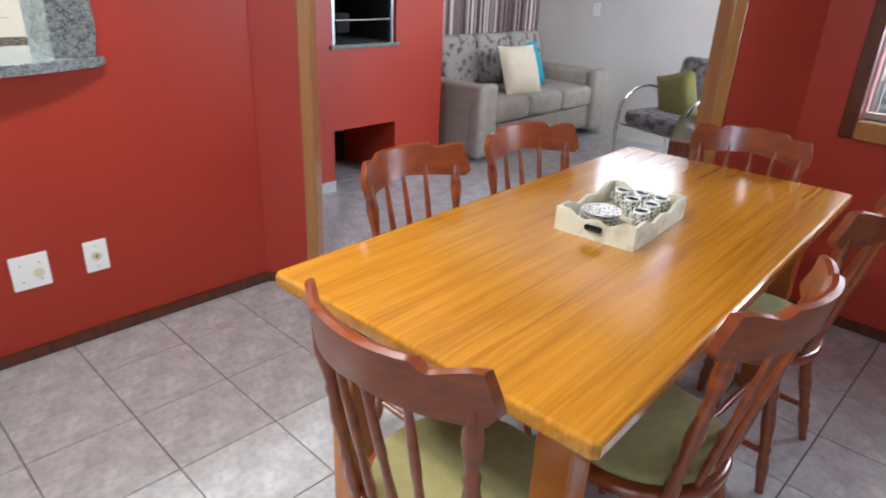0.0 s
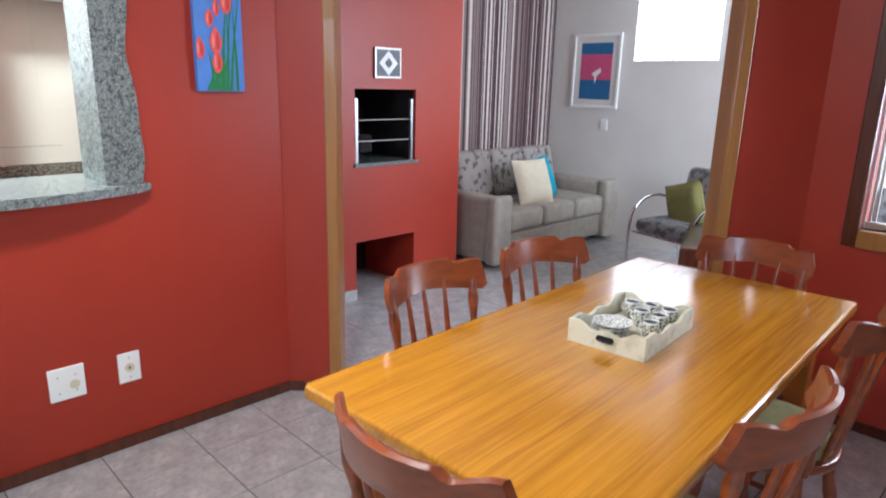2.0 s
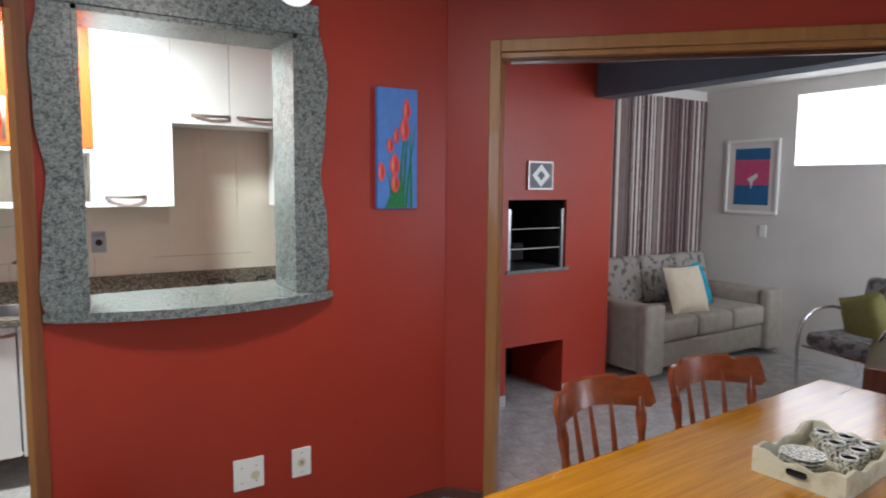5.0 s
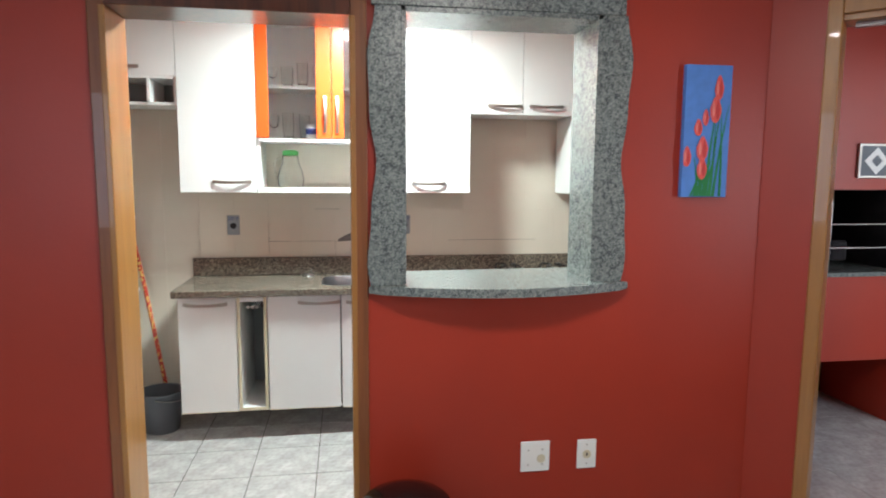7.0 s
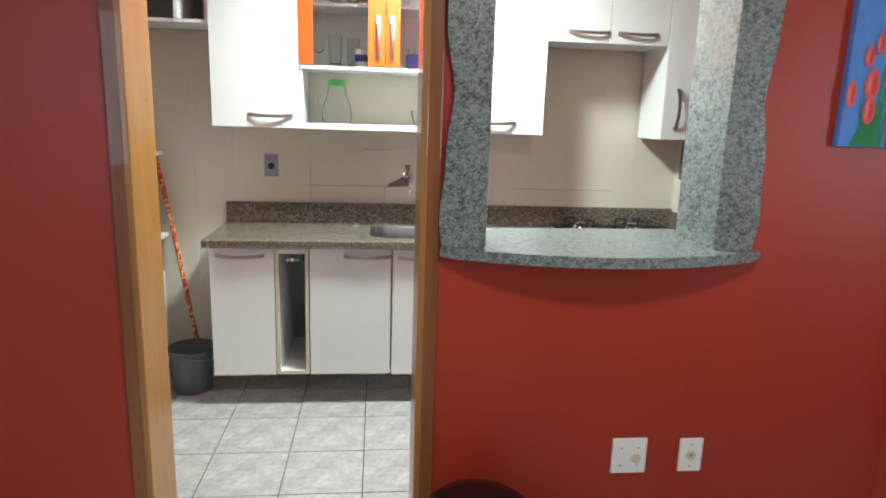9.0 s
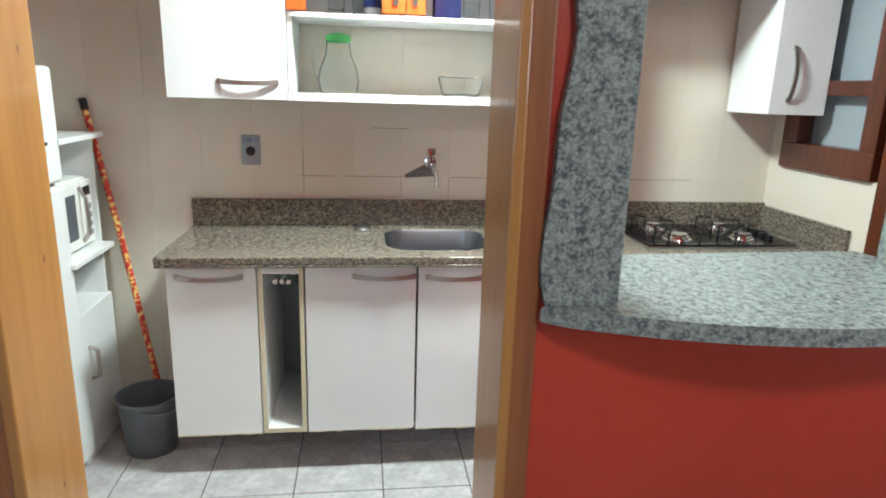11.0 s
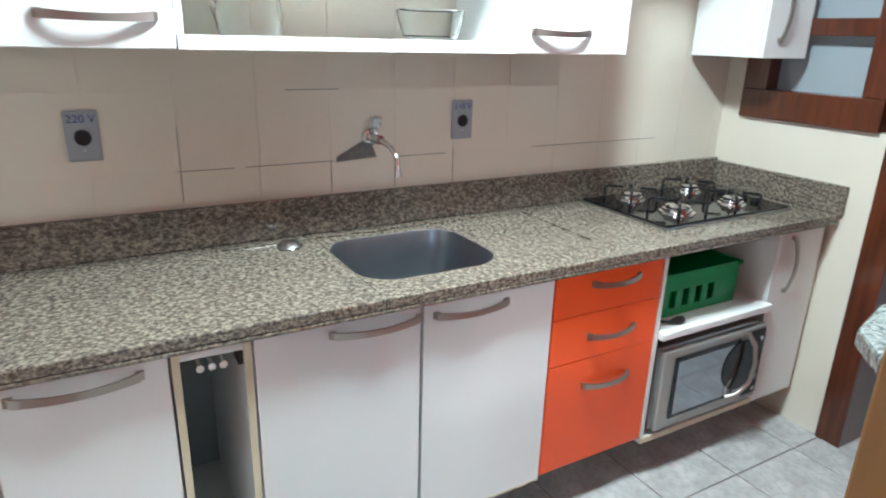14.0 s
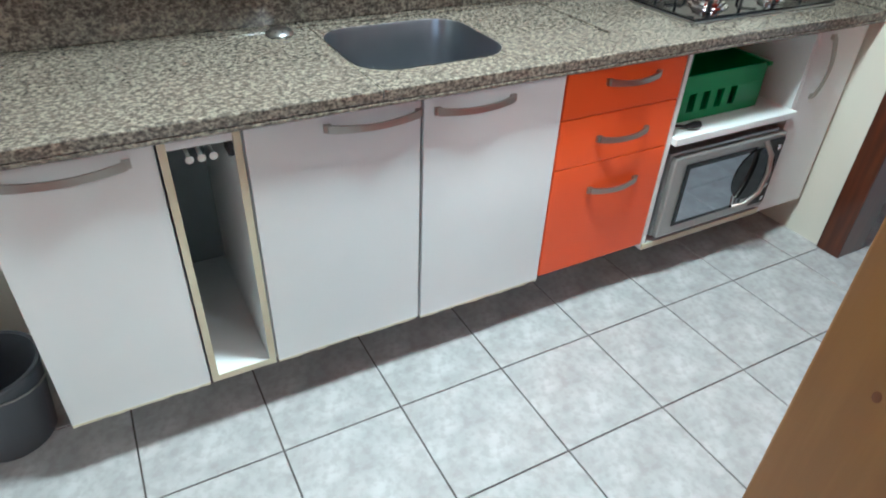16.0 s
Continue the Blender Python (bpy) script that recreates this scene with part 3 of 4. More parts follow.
def wall_socket(y, z, writing):
    e = empty("wall_socket", (XB, y, z), "grey wall socket plate with a black round outlet and handwritten voltage", "socket", "kitchen sockets")
    obj("plate", box(0, 0.009, -0.038, 0.038, -0.062, 0.062, 0.004), PLATEGREY, e)
    obj("outlet", moved(turned([(0.019, 0), (0.019, 0.004), (0.016, 0.005)], 20), pose(0.008, 0, -0.004, 0, 90, 0)), BLACKPL, e)
    obj("screw", moved(turned([(0.003, 0), (0.003, 0.002)], 8), pose(0.009, 0, -0.035, 0, 90, 0)), STEEL, e)
    t = bpy.data.curves.new("writing", "FONT")
    t.body, t.size, t.extrude, t.align_x = writing, 0.027, 0.0004, "CENTER"
    t.materials.append(BLUEPL)
    w_ = new("writing", t)
    w_.parent = e
    w_.matrix_basis = Matrix(((0, 0, 1, 0.0098), (1, 0, 0, 0), (0, 1, 0, 0.033), (0, 0, 0, 1)))


wall_socket(0.775, 1.19, "220 V")
wall_socket(1.855, 1.19, "110 V")

# hob
hb = empty("gas_hob", (-2.5, 2.70, 0.873), "black glass four-burner gas hob in granite worktop", "hob")
obj("glass_top", box(-0.215, 0.19, -0.33, 0.31, 0.0, 0.012, 0.004), BLACK, hb)
obj("rim", box(-0.222, 0.197, -0.337, 0.317, 0.0, 0.005, 0.002), STEEL, hb)
for x, y, s in ((-0.13, -0.17, 1), (-0.13, 0.14, 0.9), (0.08, -0.16, 1.1), (0.08, 0.13, 0.9)):
    b = obj("burner", moved(turned([(0.058 * s, 0.012), (0.056 * s, 0.018), (0.046 * s, 0.02), (0.045 * s, 0.027), (0.038 * s, 0.029), (0.038 * s, 0.037), (0.03 * s, 0.041), (0.001, 0.042)], 28), Matrix.Translation((x, y, 0))), CHROME, hb, "chrome burner", smooth=True)
    for k in range(4):
        g = bmesh.new()
        a = radians(45 + 90 * k)
        c, s_ = math.cos(a), math.sin(a)
        tube([(x + 0.03 * c, y + 0.03 * s_, 0.056), (x + 0.085 * c, y + 0.085 * s_, 0.056), (x + 0.095 * c, y + 0.095 * s_, 0.048), (x + 0.095 * c, y + 0.095 * s_, 0.012)], 0.005, 6, g)
        obj("pan_support", g, BLACKPL, hb)
for k in range(4):
    obj("knob", moved(turned([(0.016, 0), (0.015, 0.016), (0.001, 0.018)], 14), Matrix.Translation((-0.06 + 0.05 * k, 0.25, 0.012))), BLACKPL, hb, smooth=True)

# microwave in the base unit
mw = empty("microwave", (-2.395, 2.585, 0.1775), "silver microwave oven with a mirrored door and bowed handle", "microwave")
obj("body", box(-0.2, 0.17, -0.265, 0.25, 0.012, 0.32, 0.006), STEEL, mw)
obj("door_frame", box(0.171, 0.195, -0.262, 0.258, 0.018, 0.315, 0.006), material("silver_plastic", srgb(170, 168, 164), 0.3, 0.6), mw)
obj("door_window", box(0.1955, 0.199, -0.21, 0.12, 0.055, 0.285, 0.002), BLACK, mw)
obj("mirror_glass", box(0.1992, 0.2005, -0.195, 0.10, 0.07, 0.27), material("mirrored_glass", srgb(170, 176, 184), 0.06, 0.9), mw)
obj("control_panel", box(0.1955, 0.202, 0.17, 0.25, 0.04, 0.3, 0.004), BLACKPL, mw)
obj("handle", tube([(0.2, 0.08, 0.06), (0.225, 0.11, 0.08), (0.235, 0.15, 0.12), (0.235, 0.165, 0.19), (0.23, 0.155, 0.26), (0.2, 0.15, 0.3)], 0.009, 10), HANDLE, mw, smooth=True)
disc = moved(turned([(0.098, 0), (0.098, 0.003), (0.08, 0.0035)], 36), pose(0.2008, 0.135, 0.18, 0, 90, 0))
obj("door_disc", moved(disc, Matrix.Translation((0, 0, 0))), BLACK, mw, "round glossy black door ornament", smooth=True)
for z in (0.07, 0.12, 0.27):
    obj("knob", moved(turned([(0.012, 0), (0.011, 0.012), (0.001, 0.013)], 16), pose(0.202, 0.215, z, 0, 90, 0)), CHROME, mw, "chrome knob", smooth=True)
for x in (-0.15, 0.13):
    for y in (-0.2, 0.2):
        obj("foot", moved(turned([(0.012, 0), (0.012, 0.013)], 10), Matrix.Translation((x, y, 0))), BLACKPL, mw)
pl = empty("power_plug", (-2.26, 2.37, 0.566), "black power plug and cord lying on the white shelf", "plug")
obj("cord", tube([(-0.1, -0.06, 0.05), (-0.05, -0.05, 0.04), (0.0, -0.03, 0.012), (0.02, 0.0, 0.012)], 0.005, 8), BLACKPL, pl, smooth=True)
obj("plug_body", tube([(0.02, 0.0, 0.012), (0.025, 0.03, 0.013), (0.027, 0.05, 0.014)], [0.007, 0.014, 0.012], 10), BLACKPL, pl, smooth=True)

# green crate
gb = empty("plastic_basket", (-2.45, 2.52, 0.566), "green plastic basket with slotted sides on the shelf", "basket")
shell = bmesh.new()
for a, b_, c, d in ((-0.14, 0.16, -0.2, -0.192), (-0.14, 0.16, 0.222, 0.23), (-0.14, -0.132, -0.2, 0.23)):
    box(a, b_, c, d, 0, 0.15, 0.002, shell)
box(0.152, 0.16, -0.2, 0.23, 0, 0.03, 0.001, shell)
box(0.152, 0.16, -0.2, 0.23, 0.09, 0.15, 0.001, shell)
for k in range(6):
    box(0.152, 0.16, -0.2 + 0.062 * k, -0.17 + 0.062 * k, 0.03, 0.09, bm=shell)
box(0.152, 0.16, 0.14, 0.23, 0.03, 0.09, bm=shell)
obj("wall", shell, GREENPL, gb)
obj("base", box(-0.131, 0.151, -0.191, 0.221, 0.0, 0.006), GREENPL, gb)
for y in (-0.21, 0.222):
    obj("rim", box(-0.15, 0.17, y, y + 0.018, 0.14, 0.155, 0.004), GREENPL, gb)

# wall cabinets
UX, UZ, UT = -2.43, 1.405, 2.42
e, o = carcass("wall_cabinet", 0.542, 0.968, UZ, UT, XI, UX - 0.018, "tall white laminate wall cabinet with bow handle", "cabinet", group="wall cabinets")
door(e, o, 0.542, 0.968, UZ, UT, UX, handle=(0.83, 1.465, 0.2, False))
e, o = carcass("wall_cabinet", 1.832, 2.228, UZ, UT, XI, UX - 0.018, "tall white laminate wall cabinet with bow handle", "cabinet", group="wall cabinets")
door(e, o, 1.832, 2.228, UZ, UT, UX, handle=(1.975, 1.46, 0.19, False))
e, o = carcass("short_wall_cabinet", 2.232, 2.868, 1.88, UT, XI, UX - 0.018, "short white two-door wall cabinet above the hob", "cabinet", group="wall cabinets")
door(e, o, 2.232, 2.55, 1.88, UT, UX, handle=(2.44, 1.93, 0.2, False))
door(e, o, 2.553, 2.868, 1.88, UT, UX, handle=(2.70, 1.93, 0.2, False))
e, o = carcass("side_wall_cabinet", 2.872, 3.118, 1.40, UT, XI, UX - 0.018, "narrow white wall cabinet with upright handle", "cabinet", group="wall cabinets")
door(e, o, 2.872, 3.118, 1.40, UT, UX, handle=(2.95, 1.56, 0.2, True))
e, o = carcass("cubby_cabinet", -0.05, 0.538, 1.895, UT, XI, UX - 0.018, "white wall cabinet with small open cubbies below its door", "cabinet", group="wall cabinets")
door(e, o, -0.05, 0.538, 2.055, UT, UX, handle=(0.24, 2.10, 0.2, False))
obj("shelf", moved(box(XI, UX, -0.034, 0.522, 2.04, 2.054), o), WHITE, e)
for y in (0.1, 0.385):
    obj("divider", moved(box(XI, UX, y, y + 0.016, 1.911, 2.04), o), WHITE, e)
e, o = carcass("glass_cabinet", 0.972, 1.828, UZ, UT, XI, UX - 0.018, "white wall cabinet with orange-framed glass doors above an open shelf", "cabinet", back=False)
obj("shelf", moved(box(XI, UX, 0.988, 1.812, 1.70, 1.716), o), WHITE, e)
obj("shelf", moved(box(XI, UX - 0.03, 0.988, 1.812, 2.005, 2.02), o), WHITE, e)
obj("edge_strip", moved(box(UX - 0.018, UX, 0.972, 1.828, UZ, UZ + 0.03), o), WHITE, e)
obj("back_panel", moved(box(XI, XI + 0.006, 0.988, 1.812, 1.716, UT - 0.016), o), WHITE, e)
for y0, y1, hy, s in ((0.972, 1.398, 1.375, 1), (1.402, 1.828, 1.425, -1)):
    d = tagged(new("door"), "orange-framed glass door")
    d.parent = e
    d.matrix_basis = o
    for nm, q in (("stile", (y0, y0 + 0.07)), ("stile", (y1 - 0.085, y1))):
        obj(nm, box(UX - 0.016, UX, q[0], q[1], 1.722, UT, 0.002), ORANGE, d)
    obj("pane", box(UX - 0.011, UX - 0.007, y0 + 0.07, y1 - 0.085, 1.722, UT), GLASS, d)
    hd = arch_handle(d, (0, 0, 0), 0.2, True)
    hd.matrix_basis = Matrix.Translation((UX, hy - s * 0.01, 1.86))


def tumbler(place, r, hgt, stem=False):
    e = empty("drinking_glass", place, "clear stemmed glass on the cabinet shelf" if stem else "clear drinking glass on the cabinet shelf", "glass", "glasses in the cabinet")
    if stem:
        prof = [(r * 0.8, 0), (r * 0.75, 0.004), (0.005, 0.008), (0.005, hgt * 0.45), (r * 0.7, hgt * 0.55), (r, hgt * 0.8), (r * 0.85, hgt)]
    else:
        prof = [(r * 0.8, 0), (r * 0.95, hgt * 0.4), (r, hgt), (r * 0.93, hgt), (r * 0.85, hgt * 0.1), (0.002, hgt * 0.08)]
    obj("bowl", turned(prof, 16), GLASS, e, smooth=True)


rg = random.Random(5)
for zs in (1.717, 2.021):
    for k in range(9):
        tumbler((-2.56 + rg.uniform(-0.07, 0.06), 1.06 + 0.087 * k, zs), rg.uniform(0.028, 0.036), rg.uniform(0.09, 0.16), k % 3 == 0)
mg = empty("blue_box", (-2.52, 1.56, 1.717), "small dark blue box on the glass cabinet shelf", "box")
obj("carton", box(-0.04, 0.04, -0.05, 0.05, 0, 0.075, 0.002), BLUEPL, mg)
mg = empty("mug", (-2.52, 1.28, 1.717), "white mug with blue print on the cabinet shelf", "mug")
obj("cup", turned([(0.03, 0), (0.034, 0.01), (0.034, 0.09), (0.031, 0.09), (0.03, 0.01)], 18), CHINA, mg, smooth=True)
obj("print", turned([(0.0345, 0.03), (0.0345, 0.065)], 18), BLUEPL, mg, "blue print band")

jr = empty("glass_pitcher", (-2.56, 1.15, UZ + 0.017), "clear waisted glass pitcher with a green plastic lid", "pitcher")
prof = [(0.05, 0), (0.072, 0.018), (0.08, 0.06), (0.07, 0.11), (0.05, 0.155), (0.045, 0.205)]
obj("jug", turned(prof + [(r - 0.004, z) for r, z in reversed(prof)], 28), GLASS, jr, smooth=True)
obj("lid", turned([(0.04, 0.20), (0.047, 0.205), (0.047, 0.225), (0.03, 0.235), (0.001, 0.236)], 24), LIME, jr, "green plastic lid", smooth=True)
obj("handle", tube([(0, -0.045, 0.185), (0, -0.085, 0.18), (0, -0.098, 0.15), (0, -0.088, 0.10), (0, -0.078, 0.06)], 0.006, 8), GLASS, jr, smooth=True)
bw = empty("glass_bowl", (-2.56, 1.63, UZ + 0.017), "ribbed clear glass bowl on the open shelf", "bowl")
prof = [(0.04, 0), (0.075, 0.02), (0.088, 0.06), (0.092, 0.085)]
obj("dish", turned(prof + [(r - 0.005, z + 0.003) for r, z in reversed(prof)], 36), GLASS, bw, smooth=True)
sc = empty("dark_stopper", (-2.50, 1.01, UZ + 0.017), "small dark stopper on the open shelf", "stopper")
obj("disc", turned([(0.016, 0), (0.018, 0.006), (0.01, 0.012)], 14), BLACKPL, sc)

# refrigerator, stand, broom and buckets
fg = empty("refrigerator", (-2.02, -0.1, 0), "white upright refrigerator with rounded edges", "refrigerator")
obj("body", box(-0.29, 0.3, -0.3, 0.27, 0.03, 1.5, 0.02, segments=3), WHITE, fg)
obj("door", box(-0.3, 0.31, 0.272, 0.312, 0.06, 1.1, 0.014, segments=3), WHITE, fg)
obj("freezer_door", box(-0.3, 0.31, 0.272, 0.312, 1.115, 1.5, 0.014, segments=3), WHITE, fg)
obj("handle", moved(turned([(0.016, 0), (0.02, 0.02), (0.012, 0.034), (0.001, 0.036)], 14), pose(-0.02, 0.312, 1.2, -90, 0, 0)), HANDLE, fg, smooth=True)
obj("badge", box(-0.21, -0.13, 0.312, 0.3135, 1.245, 1.256), BLACKPL, fg, "small dark badge")
obj("foot", box(-0.28, 0.28, -0.28, 0.24, 0, 0.03), BLACKPL, fg)
tt = empty("toaster_top", (-2.12, 0.04, 1.5), "rounded cream plastic container on the refrigerator", "container")
obj("shell", moved(box(-0.1, 0.1, -0.1, 0.1, 0, 0.08, 0.04, segments=4), Matrix()), IVORY, tt)
stn = empty("microwave_stand", (-2.48, -0.02, 0), "white laminate microwave stand with shelves and lower door", "stand")
for nm, b in (("side_panel", (-0.19, -0.175, -0.25, 0.2, 0.0, 1.24)), ("side_panel", (0.155, 0.17, -0.25, 0.2, 0, 1.24)), ("top_panel", (-0.20, 0.18, -0.26, 0.24, 1.24, 1.26)), ("shelf", (-0.175, 0.19, -0.25, 0.25, 0.80, 0.82)), ("shelf", (-0.175, 0.155, -0.25, 0.2, 0.58, 0.6)), ("plinth", (-0.175, 0.155, -0.25, 0.2, 0, 0.06))):
    obj(nm, box(*b, 0.002), WHITE, stn)
d = obj("door", box(-0.19, 0.17, 0.2, 0.216, 0.07, 0.6, 0.003), WHITE, stn)
hd = obj("handle", tube([(0, 0.216, 0), (0, 0.245, 0.01), (0, 0.245, 0.12), (0, 0.216, 0.13)], 0.008, 8), HANDLE, d, smooth=True)
hd.location = (0.08, 0, 0.33)
mw = empty("small_microwave", (-2.48, -0.02, 0.821), "small white microwave on the stand shelf", "microwave")
obj("body", box(-0.16, 0.14, -0.2, 0.17, 0, 0.27, 0.008), WHITEPL, mw)
obj("door", box(-0.05, 0.14, 0.171, 0.19, 0.01, 0.26, 0.005), WHITEPL, mw)
obj("door_window", box(0.0, 0.11, 0.1905, 0.193, 0.05, 0.22, 0.002), GREYPL, mw)
obj("control_panel", box(-0.16, -0.06, 0.171, 0.188, 0.01, 0.26, 0.004), WHITEPL, mw)
obj("display", box(-0.14, -0.08, 0.1885, 0.19, 0.2, 0.235), BLACKPL, mw)
obj("handle", tube([(-0.04, 0.19, 0.03), (-0.035, 0.215, 0.06), (-0.03, 0.22, 0.13), (-0.035, 0.215, 0.2), (-0.04, 0.19, 0.24)], 0.008, 8), HANDLE, mw, smooth=True)
for k in range(8):
    obj("button", box(-0.14 + 0.03 * (k % 2), -0.12 + 0.03 * (k % 2), 0.1885, 0.191, 0.04 + 0.035 * (k // 2), 0.06 + 0.035 * (k // 2)), PLATEGREY, mw)
br = empty("broom", (-2.6, 0.385, 0.02), "broom handle in red floral wrap leaning on the tiled wall", "broom")
obj("stick", tube([(0.0, 0.0, 0.1), (-0.10, -0.15, 0.85), (-0.135, -0.245, 1.32)], 0.0125, 12), FLORAL, br, smooth=True)
obj("cap", tube([(-0.135, -0.245, 1.32), (-0.138, -0.254, 1.365)], 0.0145, 12), BLACKPL, br, "black end cap", smooth=True)


def bucket(name, place, r, hgt, mat, label, category, lid=None):
    e = empty(name, place, label, category)
    bail = [(r * 1.02 * math.cos(radians(a)), r * 1.02 * math.sin(radians(a)), hgt - 0.025 - 0.03 * math.sin(radians(a))) for a in range(0, 181, 15)]
    obj("bail_handle", tube(bail, 0.003, 6), HANDLE, e, "thin wire bail handle", smooth=True)
    ring = [(r * 1.01 * math.cos(radians(a)), r * 1.01 * math.sin(radians(a)), hgt - 0.002) for a in range(0, 361, 12)]
    obj("rim", tube(ring, 0.004, 6), mat, e, smooth=True)
    obj("pail", turned([(r * 0.78, 0), (r * 0.8, 0.004), (r * 0.97, hgt - 0.02), (r, hgt - 0.015), (r, hgt), (r * 0.95, hgt), (r * 0.76, 0.01), (0.001, 0.01)], 32), mat, e, smooth=True)
    return e


bucket("bucket", (-2.44, 0.385, 0), 0.122, 0.24, GREYPL, "empty grey plastic bucket on the tiled floor", "bucket")
wb = bucket("waste_bin", (-0.82, 1.685, 0), 0.155, 0.30, BLACKPL, "black plastic waste bin with domed lid by the red wall", "bin")
obj("lid", turned([(0.165, 0.30), (0.166, 0.312), (0.15, 0.325), (0.09, 0.345), (0.001, 0.352)], 32), BLACK, wb, "domed glossy black lid", smooth=True)
obj("handle", tube([(0.0, 0.15, 0.285), (0.0, 0.185, 0.29), (0.0, 0.19, 0.27), (0.0, 0.15, 0.25)], 0.007, 8), BLACKPL, wb, smooth=True)

# ---------- dining ----------
tb = empty("dining_table", (0.665, 3.341, 0), "long honey-coloured varnished wooden dining table", "table", rz=2.7)
TX0, TX1, TY0, TY1 = 0.306, 1.134, 2.427, 4.173
to = Matrix.Translation((-0.72, -3.30, 0))
c = 0.012
outline = [(TX0 + c, TY0), (TX1 - c, TY0), (TX1, TY0 + c), (TX1, TY1 - c), (TX1 - c, TY1), (TX0 + c, TY1), (TX0, TY1 - c), (TX0, TY0 + c)]
obj("tabletop", moved(prism(outline, 0.742, 0.78, bevel=0.009), to), TABLEWOOD, tb)
for a in ((TX0 + 0.1, TX1 - 0.1, TY0 + 0.11, TY0 + 0.135), (TX0 + 0.1, TX1 - 0.1, TY1 - 0.135, TY1 - 0.11), (TX0 + 0.1, TX0 + 0.125, TY0 + 0.135, TY1 - 0.135), (TX1 - 0.125, TX1 - 0.1, TY0 + 0.135, TY1 - 0.135)):
    obj("apron", moved(box(*a, 0.65, 0.742, 0.002), to), TABLE_EDGE, tb)
for x in (TX0 + 0.12, TX1 - 0.12):
    for y in (TY0 + 0.13, TY1 - 0.13):
        obj("leg", moved(box(-0.04, 0.04, -0.04, 0.04, 0, 0.742, 0.006), to @ Matrix.Translation((x, y, 0))), TABLE_EDGE, tb)


def crest():
    """The shaped top rail: curved in plan, with a raised middle and rounded ends."""
    bm = bmesh.new()
    n, rows = 32, []
    for k in range(n + 1):
        u = 2 * k / n - 1
        x = 0.21 * u
        y = -0.275 + 0.085 * u * u
        a = abs(u)
        if a < 0.5:
            top = 0.925
        elif a < 0.62:
            top = 0.925 - 0.016 * math.sin((a - 0.5) / 0.12 * math.pi / 2)
        else:
            top = 0.909 + 0.013 * math.sin((a - 0.62) / 0.3 * math.pi / 2) if a < 0.92 else 0.922 - 0.045 * ((a - 0.92) / 0.08) ** 2
        bot = 0.835 - 0.02 * a + (0.02 * ((a - 0.92) / 0.08) ** 2 if a > 0.92 else 0)
        lean = -0.015
        rows.append([bm.verts.new(p) for p in ((x, y - 0.011, bot), (x, y + 0.011, bot), (x, y + 0.011 + lean, top - 0.004), (x, y + lean, top), (x, y - 0.011 + lean, top - 0.004))])
    for a, b in zip(rows, rows[1:]):
        for k in range(5):
            bm.faces.new((a[k], a[(k + 1) % 5], b[(k + 1) % 5], b[k]))
    bm.faces.new(rows[0])
    bm.faces.new(rows[-1])
    return bm


def turning(a, b, prof, n=10):
    """A turned bar from a to b; prof: pairs of share of its length and radius."""
    a, b = Vector(a), Vector(b)
    return tube([a.lerp(b, t) for t, _ in prof], [r for _, r in prof], n)


LEG = [(0, 0.012), (0.08, 0.013), (0.2, 0.018), (0.3, 0.015), (0.34, 0.02), (0.38, 0.015), (0.55, 0.021), (0.72, 0.017), (0.76, 0.022), (0.8, 0.017), (1, 0.021)]
POST = [(0, 0.014), (0.12, 0.018), (0.22, 0.012), (0.26, 0.017), (0.3, 0.012), (0.48, 0.019), (0.6, 0.013), (0.64, 0.016), (0.68, 0.011), (0.84, 0.019), (1, 0.011)]
SPIN = [(0, 0.007), (0.2, 0.011), (0.5, 0.008), (0.55, 0.010), (0.75, 0.009), (1, 0.006)]


def dining_chair():
    e = empty("dining_chair", (0, 0, 0), "red-brown turned wooden dining chair with an olive seat cushion", "chair", "chairs round the dining table")
    seat = [(0.215 * math.cos(radians(a)), 0.215 * math.sin(radians(a)) * (1.0 if math.sin(radians(a)) > 0 else 0.95)) for a in range(0, 360, 12)]
    obj("seat", prism(seat, 0.405, 0.437, bevel=0.011), CHAIRWOOD, e, smooth=True)
    pad = [(0.195 * math.cos(radians(a)), 0.195 * math.sin(radians(a)) + 0.008) for a in range(0, 360, 12)]
    obj("cushion", prism(pad, 0.437, 0.468, bevel=0.014), CUSHION, e, "olive fabric seat cushion", smooth=True)
    obj("crest_rail", crest(), CHAIRWOOD, e, smooth=True)
    for s in (-1, 1):
        obj("back_post", turning((s * 0.15, -0.155, 0.42), (s * 0.178, -0.218, 0.85), POST), CHAIRWOOD, e, smooth=True)
        obj("leg", turning((s * 0.185, 0.17, 0), (s * 0.13, 0.12, 0.41), LEG), CHAIRWOOD, e, smooth=True)
        obj("leg", turning((s * 0.185, -0.2, 0), (s * 0.13, -0.13, 0.41), LEG), CHAIRWOOD, e, smooth=True)
        obj("stretcher", turning((s * 0.17, -0.18, 0.13), (s * 0.17, 0.155, 0.13), [(0, 0.008), (0.5, 0.014), (1, 0.008)]), CHAIRWOOD, e, smooth=True)
    for x in (-0.082, 0, 0.082):
        y = -0.275 + 0.085 * (x / 0.2) ** 2
        obj("spindle", turning((x * 0.8, -0.175, 0.43), (x, y, 0.855), SPIN), CHAIRWOOD, e, smooth=True)
    obj("stretcher", turning((-0.17, 0, 0.13), (0.17, 0, 0.13), [(0, 0.008), (0.5, 0.014), (1, 0.008)]), CHAIRWOOD, e, smooth=True)
    return e


